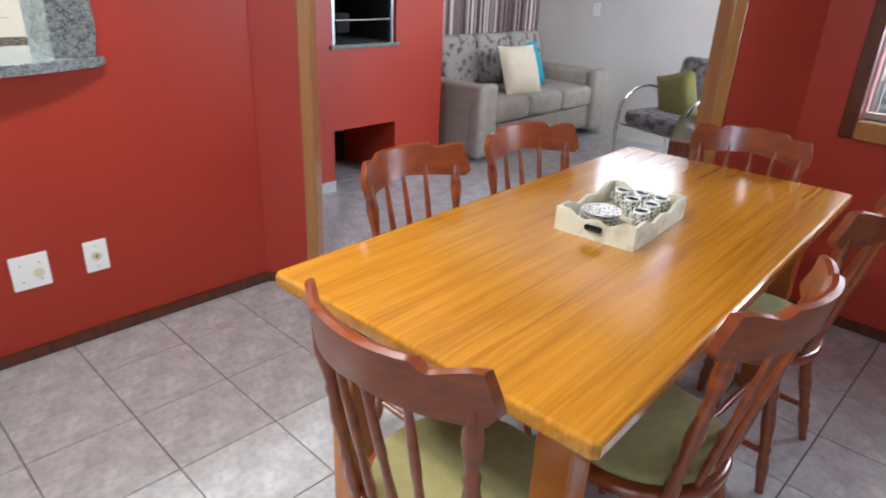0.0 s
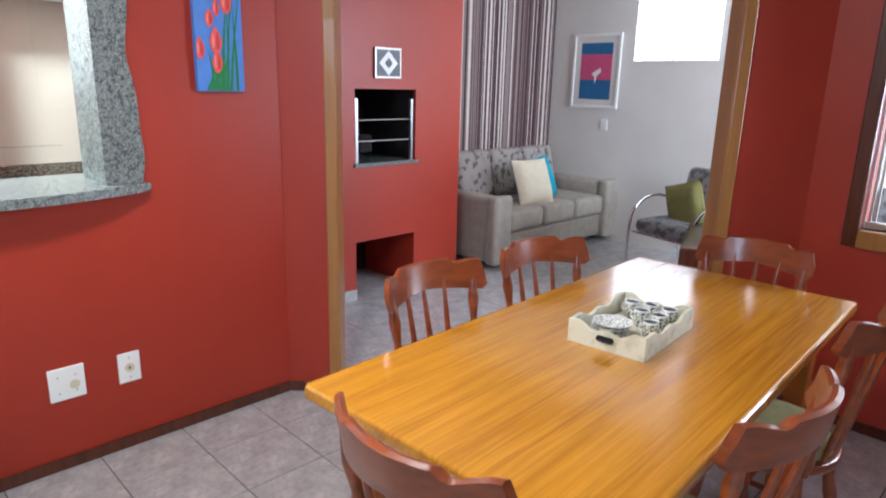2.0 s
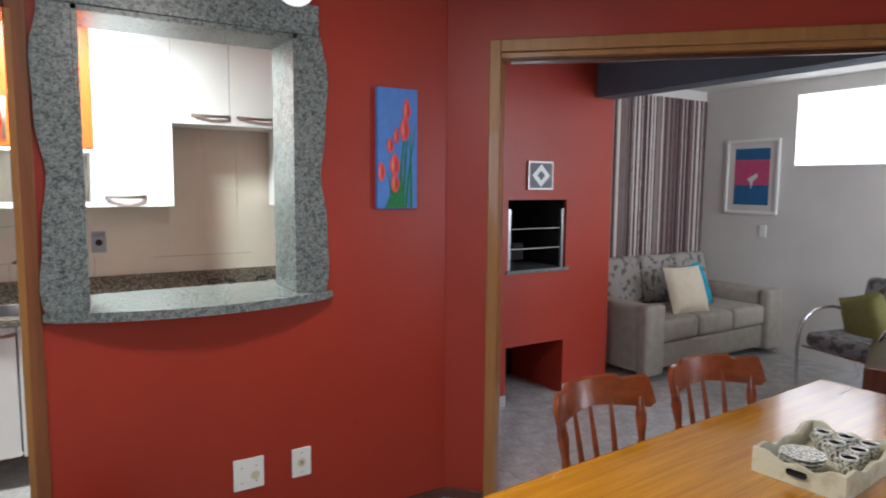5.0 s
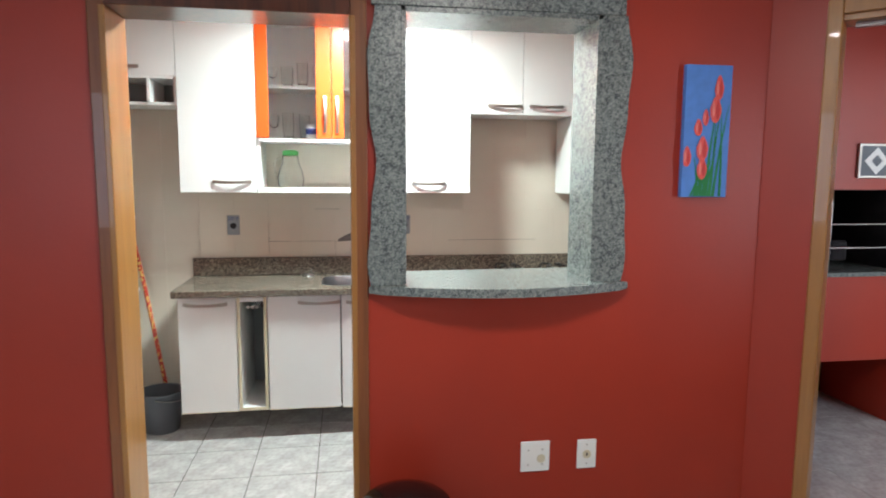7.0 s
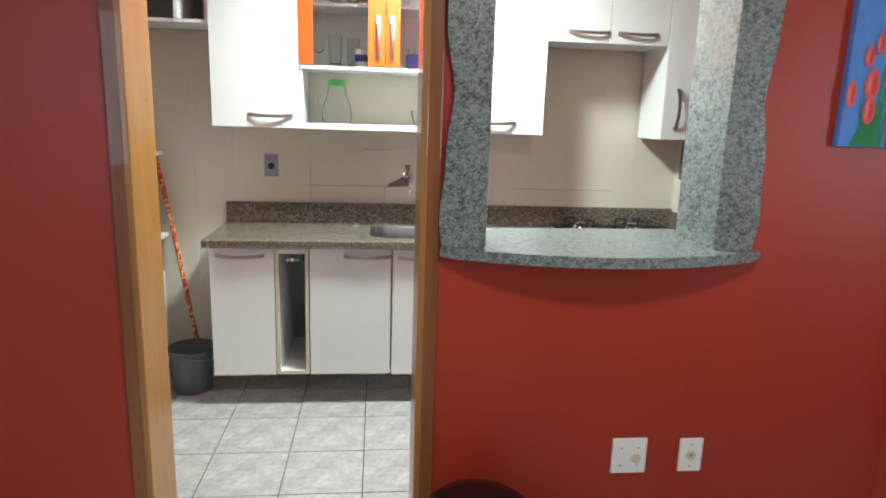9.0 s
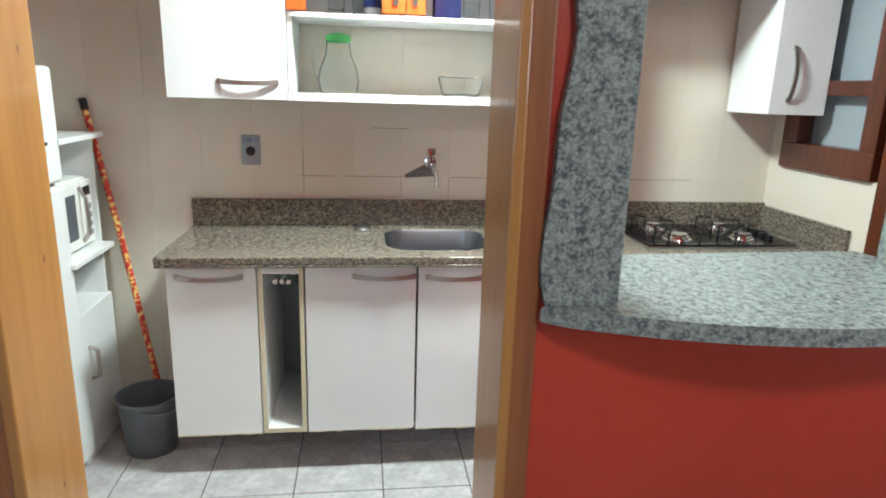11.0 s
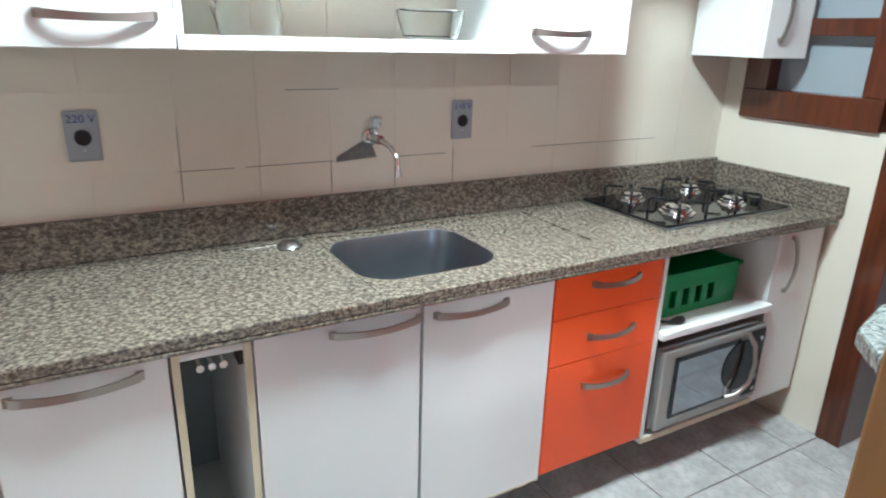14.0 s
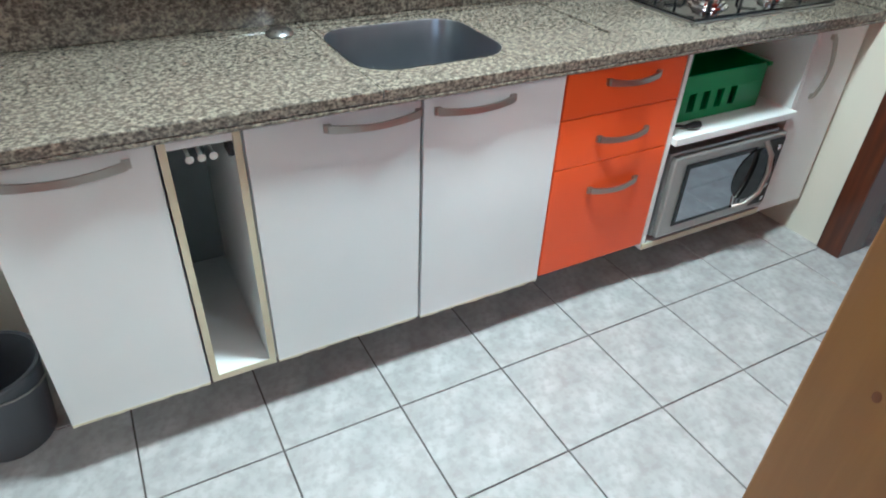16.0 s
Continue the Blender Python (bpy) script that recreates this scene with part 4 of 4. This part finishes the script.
first = dining_chair()
places = [(0.797, 2.56, 3), (0.341, 3.05, -90), (0.355, 3.555, -101), (0.975, 3.0, 86), (0.96, 3.74, 88), (0.69, 4.02, 185)]
first.matrix_world = pose(places[0][0], places[0][1], 0, 0, 0, places[0][2])
for x, y, a in places[1:]:
    copy_thing(first, pose(x, y, 0, 0, 0, a))

# tray with coffee set
TA = 5
ty = empty("serving_tray", (0.658, 3.35, 0.7805), "cream distressed wooden tray with scalloped rim and handle slots", "tray", rz=TA)


def scalloped(length, low):
    bm = bmesh.new()
    n, rows = 24, []
    for k in range(n + 1):
        u = 2 * k / n - 1
        z = 0.052 + 0.02 * abs(u) ** 2 + 0.006 * math.cos(u * 9)
        rows.append([bm.verts.new((length / 2 * u, d, zz)) for d, zz in ((-0.005, 0), (0.005, 0), (0.005, z), (-0.005, z))])
    for a, b in zip(rows, rows[1:]):
        for k in range(4):
            bm.faces.new((a[k], a[(k + 1) % 4], b[(k + 1) % 4], b[k]))
    bm.faces.new(rows[0])
    bm.faces.new(rows[-1])
    return bm


obj("base", box(-0.105, 0.105, -0.165, 0.165, 0, 0.007), TRAYPAINT, ty)
for s in (-1, 1):
    obj("end_board", moved(scalloped(0.23, 0), Matrix.Translation((0, s * 0.17, 0))), TRAYPAINT, ty)
    obj("side_board", moved(scalloped(0.33, 0), pose(s * 0.11, 0, 0, 0, 0, 90)), TRAYPAINT, ty)
    obj("handle_slot", box(-0.025, 0.025, s * 0.1755 - 0.0008, s * 0.1755 + 0.0008, 0.026, 0.042, 0.006), DARK, ty)


def cup(x, y):
    m = pose(0.658, 3.35, 0.788, 0, 0, TA) @ Matrix.Translation((x, y, 0))
    e = empty("coffee_cup", m.translation, "small white coffee cup with brown speckled pattern on the tray", "cup", "cups on the tray")
    prof = [(0.018, 0), (0.021, 0.004), (0.0225, 0.05)]
    obj("bowl", turned(prof + [(0.0205, 0.05), (0.0195, 0.006), (0.001, 0.005)], 20), CUPPAT, e, smooth=True)
    obj("rim", turned([(0.0228, 0.048), (0.0232, 0.0545), (0.0212, 0.0545), (0.0205, 0.048)], 20), CHINA, e, "white glazed rim", smooth=True)
    obj("interior", turned([(0.0205, 0.046), (0.012, 0.044), (0.001, 0.044)], 20), CHINA, e, "white glazed inside", smooth=True)
    obj("handle", tube([(-0.022, 0, 0.04), (-0.033, 0, 0.038), (-0.035, 0, 0.025), (-0.023, 0, 0.015)], 0.0028, 6), CHINA, e, smooth=True)


for x, y in ((-0.055, 0.115), (0.0, 0.13), (0.0, 0.06), (0.06, 0.125), (0.058, 0.055), (0.062, -0.02)):
    cup(x, y)
for k in range(4):
    m = pose(0.658, 3.35, 0.788 + 0.011 * k, 0, 0, TA) @ Matrix.Translation((-0.035 + 0.002 * k, -0.075, 0))
    e = empty("saucer", m.translation, "white saucer with speckled border stacked on the tray", "saucer", "saucers on the tray")
    obj("plate", turned([(0.022, 0), (0.03, 0.002), (0.055, 0.011), (0.056, 0.013), (0.03, 0.005), (0.001, 0.004)], 28), CHINA, e, smooth=True)
    obj("border", turned([(0.046, 0.0088), (0.054, 0.0125)], 28), CUPPAT, e, "speckled border", smooth=True)

# plates on the red wall
def switch_plate(y0, y1, z0, z1, holes, outlet):
    e = empty("outlet_plate", (XR, (y0 + y1) / 2, (z0 + z1) / 2), "white plastic blank outlet plate on the red wall" if not outlet else "white plastic socket plate with one round outlet on the red wall", "socket", "plates on the red wall")
    w_, h_ = (y1 - y0) / 2, (z1 - z0) / 2
    obj("plate", box(0, 0.009, -w_, w_, -h_, h_, 0.004), WHITEPL, e)
    for y, z in holes:
        obj("screw", moved(turned([(0.0035, 0), (0.003, 0.002)], 8), pose(0.009, y, z, 0, 90, 0)), HANDLE, e)
    if outlet:
        obj("outlet", moved(turned([(0.018, 0), (0.018, 0.003), (0.014, 0.0035), (0.013, 0.001), (0.001, 0.001)], 20), pose(0.009, 0, 0, 0, 90, 0)), CREAM, e, "yellowed round outlet", smooth=True)
        obj("slot", box(0.0095, 0.0112, -0.003, 0.003, -0.006, 0.006), BLACKPL, e)
    else:
        obj("mark", moved(turned([(0.018, 0), (0.018, 0.0008)], 20), pose(0.009, 0.025, -0.01, 0, 90, 0)), CREAM, e, "yellowed round mark")


switch_plate(2.185, 2.310, 0.285, 0.417, ((-0.03, 0.03), (0.03, 0.03), (-0.03, -0.035), (0.03, -0.035)), False)
switch_plate(2.43, 2.515, 0.285, 0.412, ((0, 0.042), (0, -0.042)), True)

# tulip painting
pt = empty("tulip_painting", (XR, 2.93, 1.70), "narrow canvas painting of coral tulips on blue sky", "painting")
obj("canvas", box(0.001, 0.026, -0.1, 0.1, -0.265, 0.265, 0.002), SKYBLUE, pt)


def flat(pts, depth, z=0.0):
    bm = bmesh.new()
    bm.faces.new([bm.verts.new((0.0265 + depth, y, zz)) for y, zz in pts])
    return bm


def blade(y0, z0, y1, z1, w_, bend):
    n = 8
    left, right = [], []
    for k in range(n + 1):
        t = k / n
        y = y0 + (y1 - y0) * t + bend * math.sin(math.pi * t)
        z = z0 + (z1 - z0) * t
        r = w_ * (1 - t) ** 0.6
        left.append((y - r, z))
        right.append((y + r, z))
    return left + right[::-1][1:]


rp = random.Random(8)
leaves = bmesh.new()
for k in range(15):
    x0 = rp.uniform(-0.07, 0.085)
    x1 = min(0.092, max(-0.09, x0 + rp.uniform(-0.02, 0.06)))
    top = -0.2 + rp.uniform(0.06, 0.36) * (0.4 + (x0 + 0.09) / 0.18)
    merge(leaves, flat(blade(x0, -0.262, x1, min(top, 0.12), rp.uniform(0.004, 0.009), rp.uniform(-0.008, 0.008)), 0.0002 * k + 0.0003))
obj("leaves", leaves, LEAF, pt, "painted green leaves")
for k, (y, z, ry, rz_) in enumerate(((0.043, 0.175, 0.02, 0.05), (0.032, 0.09, 0.025, 0.055), (-0.01, 0.057, 0.014, 0.034), (-0.04, 0.016, 0.018, 0.034), (-0.018, -0.068, 0.026, 0.05), (-0.085, -0.10, 0.02, 0.042), (-0.016, -0.148, 0.022, 0.045))):
    d = 0.004 + 0.0002 * k

    def petal(cy, a, b_, tip):
        pts = []
        for g in range(0, 360, 20):
            u = radians(g)
            pts.append((max(-0.099, min(0.099, y + cy + a * math.cos(u) * (1 - tip * max(0, math.sin(u))))), z + b_ * math.sin(u)))
        return pts

    obj("tulip", flat(petal(0, ry, rz_, 0.45), d), TULIP, pt, "coral tulip head")
    obj("petal", flat(petal(ry * 0.3, ry * 0.35, rz_ * 0.75, 0.6), d + 0.002), TULIPDARK, pt, "darker coral petal")
    obj("petal", flat(petal(-ry * 0.45, ry * 0.25, rz_ * 0.6, 0.6), d + 0.003), TULIPLIGHT, pt, "pale pink petal")

# ---------- living room ----------
BX = -1.93
bq = empty("barbecue", (BX, 4.85, 0), "red painted built-in barbecue with grill opening and log niche", "barbecue")
o = Matrix.Translation((-BX, -4.85, 0))
for nm, y0, y1, z0, z1 in (("pier", 4.12, 4.27, 0, H - 0.004), ("pier", 4.805, 5.26, 0, H - 0.004), ("breast", 4.27, 4.805, 0.412, 0.93), ("hood", 4.27, 4.805, 1.444, H - 0.004)):
    obj(nm, moved(box(STRIPE_X, BX, y0, y1, z0, z1), o), RED, bq)
obj("firebox", moved(box(STRIPE_X + 0.02, STRIPE_X + 0.1, 4.274, 4.801, 0.0, 1.44, bm=box(STRIPE_X + 0.1, BX - 0.02, 4.271, 4.276, 0.93, 1.44, bm=box(STRIPE_X + 0.1, BX - 0.02, 4.799, 4.804, 0.93, 1.44))), o), DARK, bq)
obj("ledge", moved(box(STRIPE_X + 0.1, BX + 0.02, 4.255, 4.825, 0.93, 0.955, 0.003), o), GREYSTONE, bq)
for z in (1.10, 1.24):
    obj("grill_bar", moved(tube([(BX - 0.01, 4.275, z), (BX - 0.01, 4.775, z)], 0.006, 8), o), CHROME, bq)
for y in (4.285, 4.77):
    obj("grill_upright", moved(box(BX - 0.02, BX, y - 0.01, y + 0.01, 0.956, 1.38), o), STEEL, bq)
for a, b_ in ((4.12, 4.27), (4.805, 5.26)):
    obj("plinth_tile", moved(box(BX, BX + 0.008, a, b_, 0.0, 0.075, 0.001), o), TILE, bq, "grey marbled plinth tile")
gl = empty("dark_glove", (BX - 0.06, 4.38, 1.101), "dark leathery cloth hanging on the grill bar", "cloth")
obj("cloth", moved(box(-0.03, 0.03, -0.05, 0.06, -0.08, 0.04, 0.015), Matrix()), DARK, gl)
pq = empty("wall_plaque", (BX, 4.54, 1.613), "small framed grey plaque with a white lozenge on the red barbecue", "plaque")
obj("frame", box(0, 0.018, -0.115, 0.115, -0.1, 0.1, 0.003), HANDLE, pq)
obj("panel", box(0.0185, 0.02, -0.1, 0.1, -0.086, 0.086), GREYPL, pq)
for s, m in ((0.08, CHINA), (0.035, GREYPL)):
    obj("lozenge", flat([(0, s), (s, 0), (0, -s), (-s, 0)], -0.006 + (0.001 if s < 0.05 else 0)), m, pq)

structure("beam", box(BX, E_X, 5.07, 5.255, 2.19, H), BEAM, "slate-blue painted ceiling beam")

# striped hanging
sh = empty("striped_curtain", (STRIPE_X, 6.27, 0.4), "plum, cream and taupe vertically striped wall hanging", "curtain")
rs = random.Random(3)
y, k = -1.0, 0
cols = [bmesh.new() for _ in STRIPES]
while y < 1.06:
    wd = rs.choice((0.006, 0.01, 0.014, 0.02))
    c = rs.choice((0, 0, 1, 2, 2, 3))
    d = 0.006 + 0.004 * math.sin(y * 22)
    box(-0.01, d, y, min(y + wd, 1.07), 0, 2.0, bm=cols[c])
    y += wd
for nm, b_, m in zip(("plum_stripe", "cream_stripe", "taupe_stripe", "dark_stripe"), cols, STRIPES):
    obj(nm, b_, m, sh)

# sofa
sf = empty("sofa", (-2.17, 6.46, 0), "beige-grey three-seat fabric sofa with patterned back cushions", "sofa")
obj("seat_base", box(-0.4, 0.36, -0.72, 0.72, 0.07, 0.28, 0.02), SOFA, sf)
for k in range(3):
    obj("seat_cushion", box(-0.2, 0.39, -0.715 + 0.478 * k, -0.243 + 0.478 * k, 0.285, 0.47, 0.045, segments=4), SOFA, sf, smooth=True)
    obj("back_cushion", moved(box(-0.12, 0.1, -0.715 + 0.478 * k, -0.243 + 0.478 * k, 0, 0.45, 0.06, segments=4), pose(-0.26, 0, 0.46, 0, -14, 0)), SOFAPAT, sf, "patterned grey back cushion", smooth=True)
for s in (-1, 1):
    y0, y1 = (-0.93, -0.725) if s < 0 else (0.725, 0.93)
    obj("arm", box(-0.42, 0.3, y0, y1, 0.05, 0.60, 0.05, segments=4), SOFA, sf, smooth=True)
    obj("arm_front", box(0.302, 0.42, y0 - 0.008, y1 + 0.008, 0.04, 0.615, 0.035, segments=4), SOFA, sf, smooth=True)
obj("back_frame", box(-0.435, -0.36, -0.8, 0.8, 0.06, 0.80, 0.03), SOFA, sf)


def pillow(name, place, rot, size, mat, label):
    e = empty(name, (0, 0, 0), label, "cushion")
    e.matrix_world = pose(*place, *rot)
    bm = bmesh.new()
    n = 12
    grid = {}
    for s in (-1, 1):
        for i in range(n + 1):
            for j in range(n + 1):
                u, v = 2 * i / n - 1, 2 * j / n - 1
                if s > 0 and (i in (0, n) or j in (0, n)):
                    grid[s, i, j] = grid[-1, i, j]
                    continue
                puff = 0.065 * ((1 - u ** 4) * (1 - v ** 4)) ** 0.6
                k = 1 - 0.05 * (1 - u * u) * abs(v) ** 3 - 0.05 * (1 - v * v) * abs(u) ** 3
                grid[s, i, j] = bm.verts.new((s * puff, u * size * k, v * size * k))
        for i in range(n):
            for j in range(n):
                bm.faces.new((grid[s, i, j], grid[s, i + 1, j], grid[s, i + 1, j + 1], grid[s, i, j + 1]))
    obj("cover", bm, mat, e, smooth=True)


pillow("cushion_ivory", (-1.98, 6.28, 0.655), (0, -22, -8), 0.21, IVORY, "square ivory cushion with fringed seam on the sofa")
pillow("cushion_turquoise", (-2.09, 6.52, 0.65), (8, -20, 0), 0.2, TEAL, "turquoise square cushion leaning on the sofa back")

# armchair
def armchair(x, y, rz, label):
    e = empty("armchair", (x, y, 0), label, "armchair", "armchairs", rz)
    obj("seat", box(-0.27, 0.27, -0.3, 0.26, 0.33, 0.45, 0.05, segments=4), CHAIRCLOTH, e, smooth=True)
    obj("backrest", moved(box(-0.27, 0.27, -0.06, 0.06, 0, 0.46, 0.055, segments=4), pose(0, 0.25, 0.4, -14, 0, 0)), CHAIRCLOTH, e, smooth=True)
    for s in (-1, 1):
        pts = [(s * 0.31, -0.3, 0.012), (s * 0.31, -0.31, 0.3)] + [(s * 0.31, -0.02 - 0.28 * math.cos(radians(a)), 0.42 + 0.2 * math.sin(radians(a))) for a in range(0, 181, 20)] + [(s * 0.31, 0.3, 0.3), (s * 0.31, 0.36, 0.012)]
        obj("arm_tube", tube(pts, 0.014, 10), CHROME, e, "bent chrome tube arm and leg", smooth=True)
    obj("cross_bar", tube([(-0.31, -0.26, 0.32), (0.31, -0.26, 0.32)], 0.01, 8), CHROME, e)
    return e


armchair(-0.74, 6.72, -14, "grey patterned armchair with bent chrome tube arms")
armchair(0.62, 7.05, -6, "grey patterned armchair with bent chrome tube arms")
pillow("cushion_olive", (-0.76, 6.74, 0.57), (-18, 0, 74), 0.19, OLIVE, "olive green cushion on the grey armchair")

# art print and high window on the north wall
def framed(x0, x1, z0, z1):
    e = empty("framed_print", ((x0 + x1) / 2, ART_Y, (z0 + z1) / 2), "white framed print of a pale bird over blue water", "picture")
    w_, h_ = (x1 - x0) / 2, (z1 - z0) / 2
    fr = box(-w_, w_, -0.025, -0.002, h_ - 0.025, h_, 0.003)
    box(-w_, w_, -0.025, -0.002, -h_, -h_ + 0.025, 0.003, fr)
    box(-w_, -w_ + 0.025, -0.025, -0.002, -h_ + 0.025, h_ - 0.025, 0.003, fr)
    box(w_ - 0.025, w_, -0.025, -0.002, -h_ + 0.025, h_ - 0.025, 0.003, fr)
    obj("frame", fr, WHITEPL, e)
    obj("mount", box(-w_ + 0.025, w_ - 0.025, -0.012, -0.004, -h_ + 0.025, h_ - 0.025), PLASTER, e)
    a, b_ = w_ * 0.66, h_ * 0.76
    obj("sky", box(-a, a, -0.0135, -0.012, -b_ * 0.3, b_ * 0.6), PINK, e, "pink sky")
    obj("upper_sky", box(-a, a, -0.0135, -0.012, b_ * 0.6, b_), SEA, e)
    obj("water", box(-a, a, -0.0135, -0.012, -b_, -b_ * 0.3), SEA, e, "blue water")
    bird = bmesh.new()
    bird.faces.new([bird.verts.new((x * a, -0.0145, z * b_)) for x, z in ((-0.25, -0.1), (-0.05, 0.0), (0.3, 0.12), (0.35, -0.02), (0.1, -0.16), (0.0, -0.45), (-0.08, -0.18))])
    obj("bird", bird, CHINA, e, "pale bird")


framed(*ART)
hw = tagged(new("window_1"), "small high window with a bright white pane", kind="structure")
hw.location = ((HW[0] + HW[1]) / 2, ART_Y, (HW[2] + HW[3]) / 2)
a, b_ = (HW[1] - HW[0]) / 2, (HW[3] - HW[2]) / 2
obj("pane", box(-a, a, -0.006, -0.002, -b_, b_), WINDOWGLOW, hw)
obj("window_frame", box(-a - 0.015, a + 0.015, -0.014, -0.002, b_, b_ + 0.015, bm=box(-a - 0.015, a + 0.015, -0.014, -0.002, -b_ - 0.015, -b_, bm=box(-0.006, 0.006, -0.012, -0.0065, -b_, b_))), WHITEPL, hw)
sp = empty("light_switch", (ART[1] - 0.13, ART_Y, ART[2] - 0.16), "small white light switch on the pale wall", "switch")
obj("plate", box(-0.035, 0.035, -0.01, -0.001, -0.055, 0.055, 0.003), WHITEPL, sp)
tv = empty("television", (-0.21, 6.0, 0.0), "black flat television on a dark wooden stand", "television", rz=21)
obj("screen", box(-0.03, 0.03, -0.3, 0.5, 0.5, 1.12, 0.006), BLACK, tv)
obj("stand", box(-0.18, 0.18, -0.35, 0.55, 0, 0.5, 0.01), DARKWOOD, tv)

# ---------- tiles ----------
# kitchen wall tiles
wt_ = tagged(new("wall_tiling"), "glossy beige kitchen wall tiles", kind="structure")
tile_mesh = {}


def wall_tile(y0, y1, z0, z1):
    key = (round(y1 - y0, 3), round(z1 - z0, 3))
    if key not in tile_mesh:
        ob_ = obj("tile", box(0, 0.0075, 0, key[0], 0, key[1], 0.0004, segments=1), WALLTILE, wt_)
        tile_mesh[key] = ob_.data
    else:
        ob_ = new("tile", tile_mesh[key])
        ob_.parent = wt_
    ob_.location = (XB - 0.008, y0, z0)


ty_edges = [0.15 + 0.2095 * k + 0.002 for k in range(-5, 15)]
for z0 in [1.085 - 0.208 * 5 + 0.208 * k for k in range(0, 12)]:
    for y0 in ty_edges:
        if y0 < NY - 0.02:
            wall_tile(y0, min(y0 + 0.2091, NY), max(z0, 0.0), min(z0 + 0.2076, H))
for y0, y1, z in ((0.98, 1.13, 1.0835), (1.16, 1.42, 1.0835), (1.63, 1.80, 1.0835), (2.15, 2.75, 1.0835), (1.28, 1.44, 1.2915)):
    obj("open_joint", box(XB - 0.0008, XB + 0.0004, y0, y1, z - 0.0009, z + 0.0009), GROUT, wt_, "dark open tile joint")
for y, z0, z1 in ((0.9905, 1.0, 1.2), (1.4095, 0.99, 1.08), (1.619, 0.99, 1.08), (1.8285, 0.99, 1.10)):
    obj("open_joint", box(XB - 0.0008, XB + 0.0003, y - 0.0006, y + 0.0006, z0, z1), GROUT, wt_, "dark open tile joint")

# floor tiles
ft = tagged(new("floor_tiling"), "glossy grey marbled ceramic floor tiles", kind="structure")
S = 0.330
base = obj("tile", box(0.0022, S - 0.0022, 0.0022, S - 0.0022, -0.005, 0.0, 0.0012, segments=1), TILE, ft)
base.location = (-0.425 - 5 * S, 2.636 - 5 * S, 0)
rest = bmesh.new()
for i in range(-8, 12):
    for j in range(-11, 15):
        x, y = -0.425 + i * S, 2.636 + j * S
        if (i, j) == (-5, -5):
            continue
        if -2.76 < x < 1.4 and 0.0 < y < 6.9 and not (x < -1.9 and y > 3.2):
            ob_ = new("tile", base.data)
            ob_.parent = ft
            ob_.location = (x, y, 0) if i < -2 else (x - 0.027, y + 0.025, -0.001)
        elif x > -3 and x < E_X and y > S_Y - 0.2 and y < ART_Y:
            dx, dy, dz = (0, 0, 0) if i < -2 else (-0.027, 0.025, -0.001)
            box(x + 0.0022 + dx, x + S - 0.0022 + dx, y + 0.0022 + dy, y + S - 0.0022 + dy, -0.005 + dz, dz, bm=rest)
obj("tiles_beyond", rest, TILE, None, "grey marbled ceramic floor tiles", "stuff")
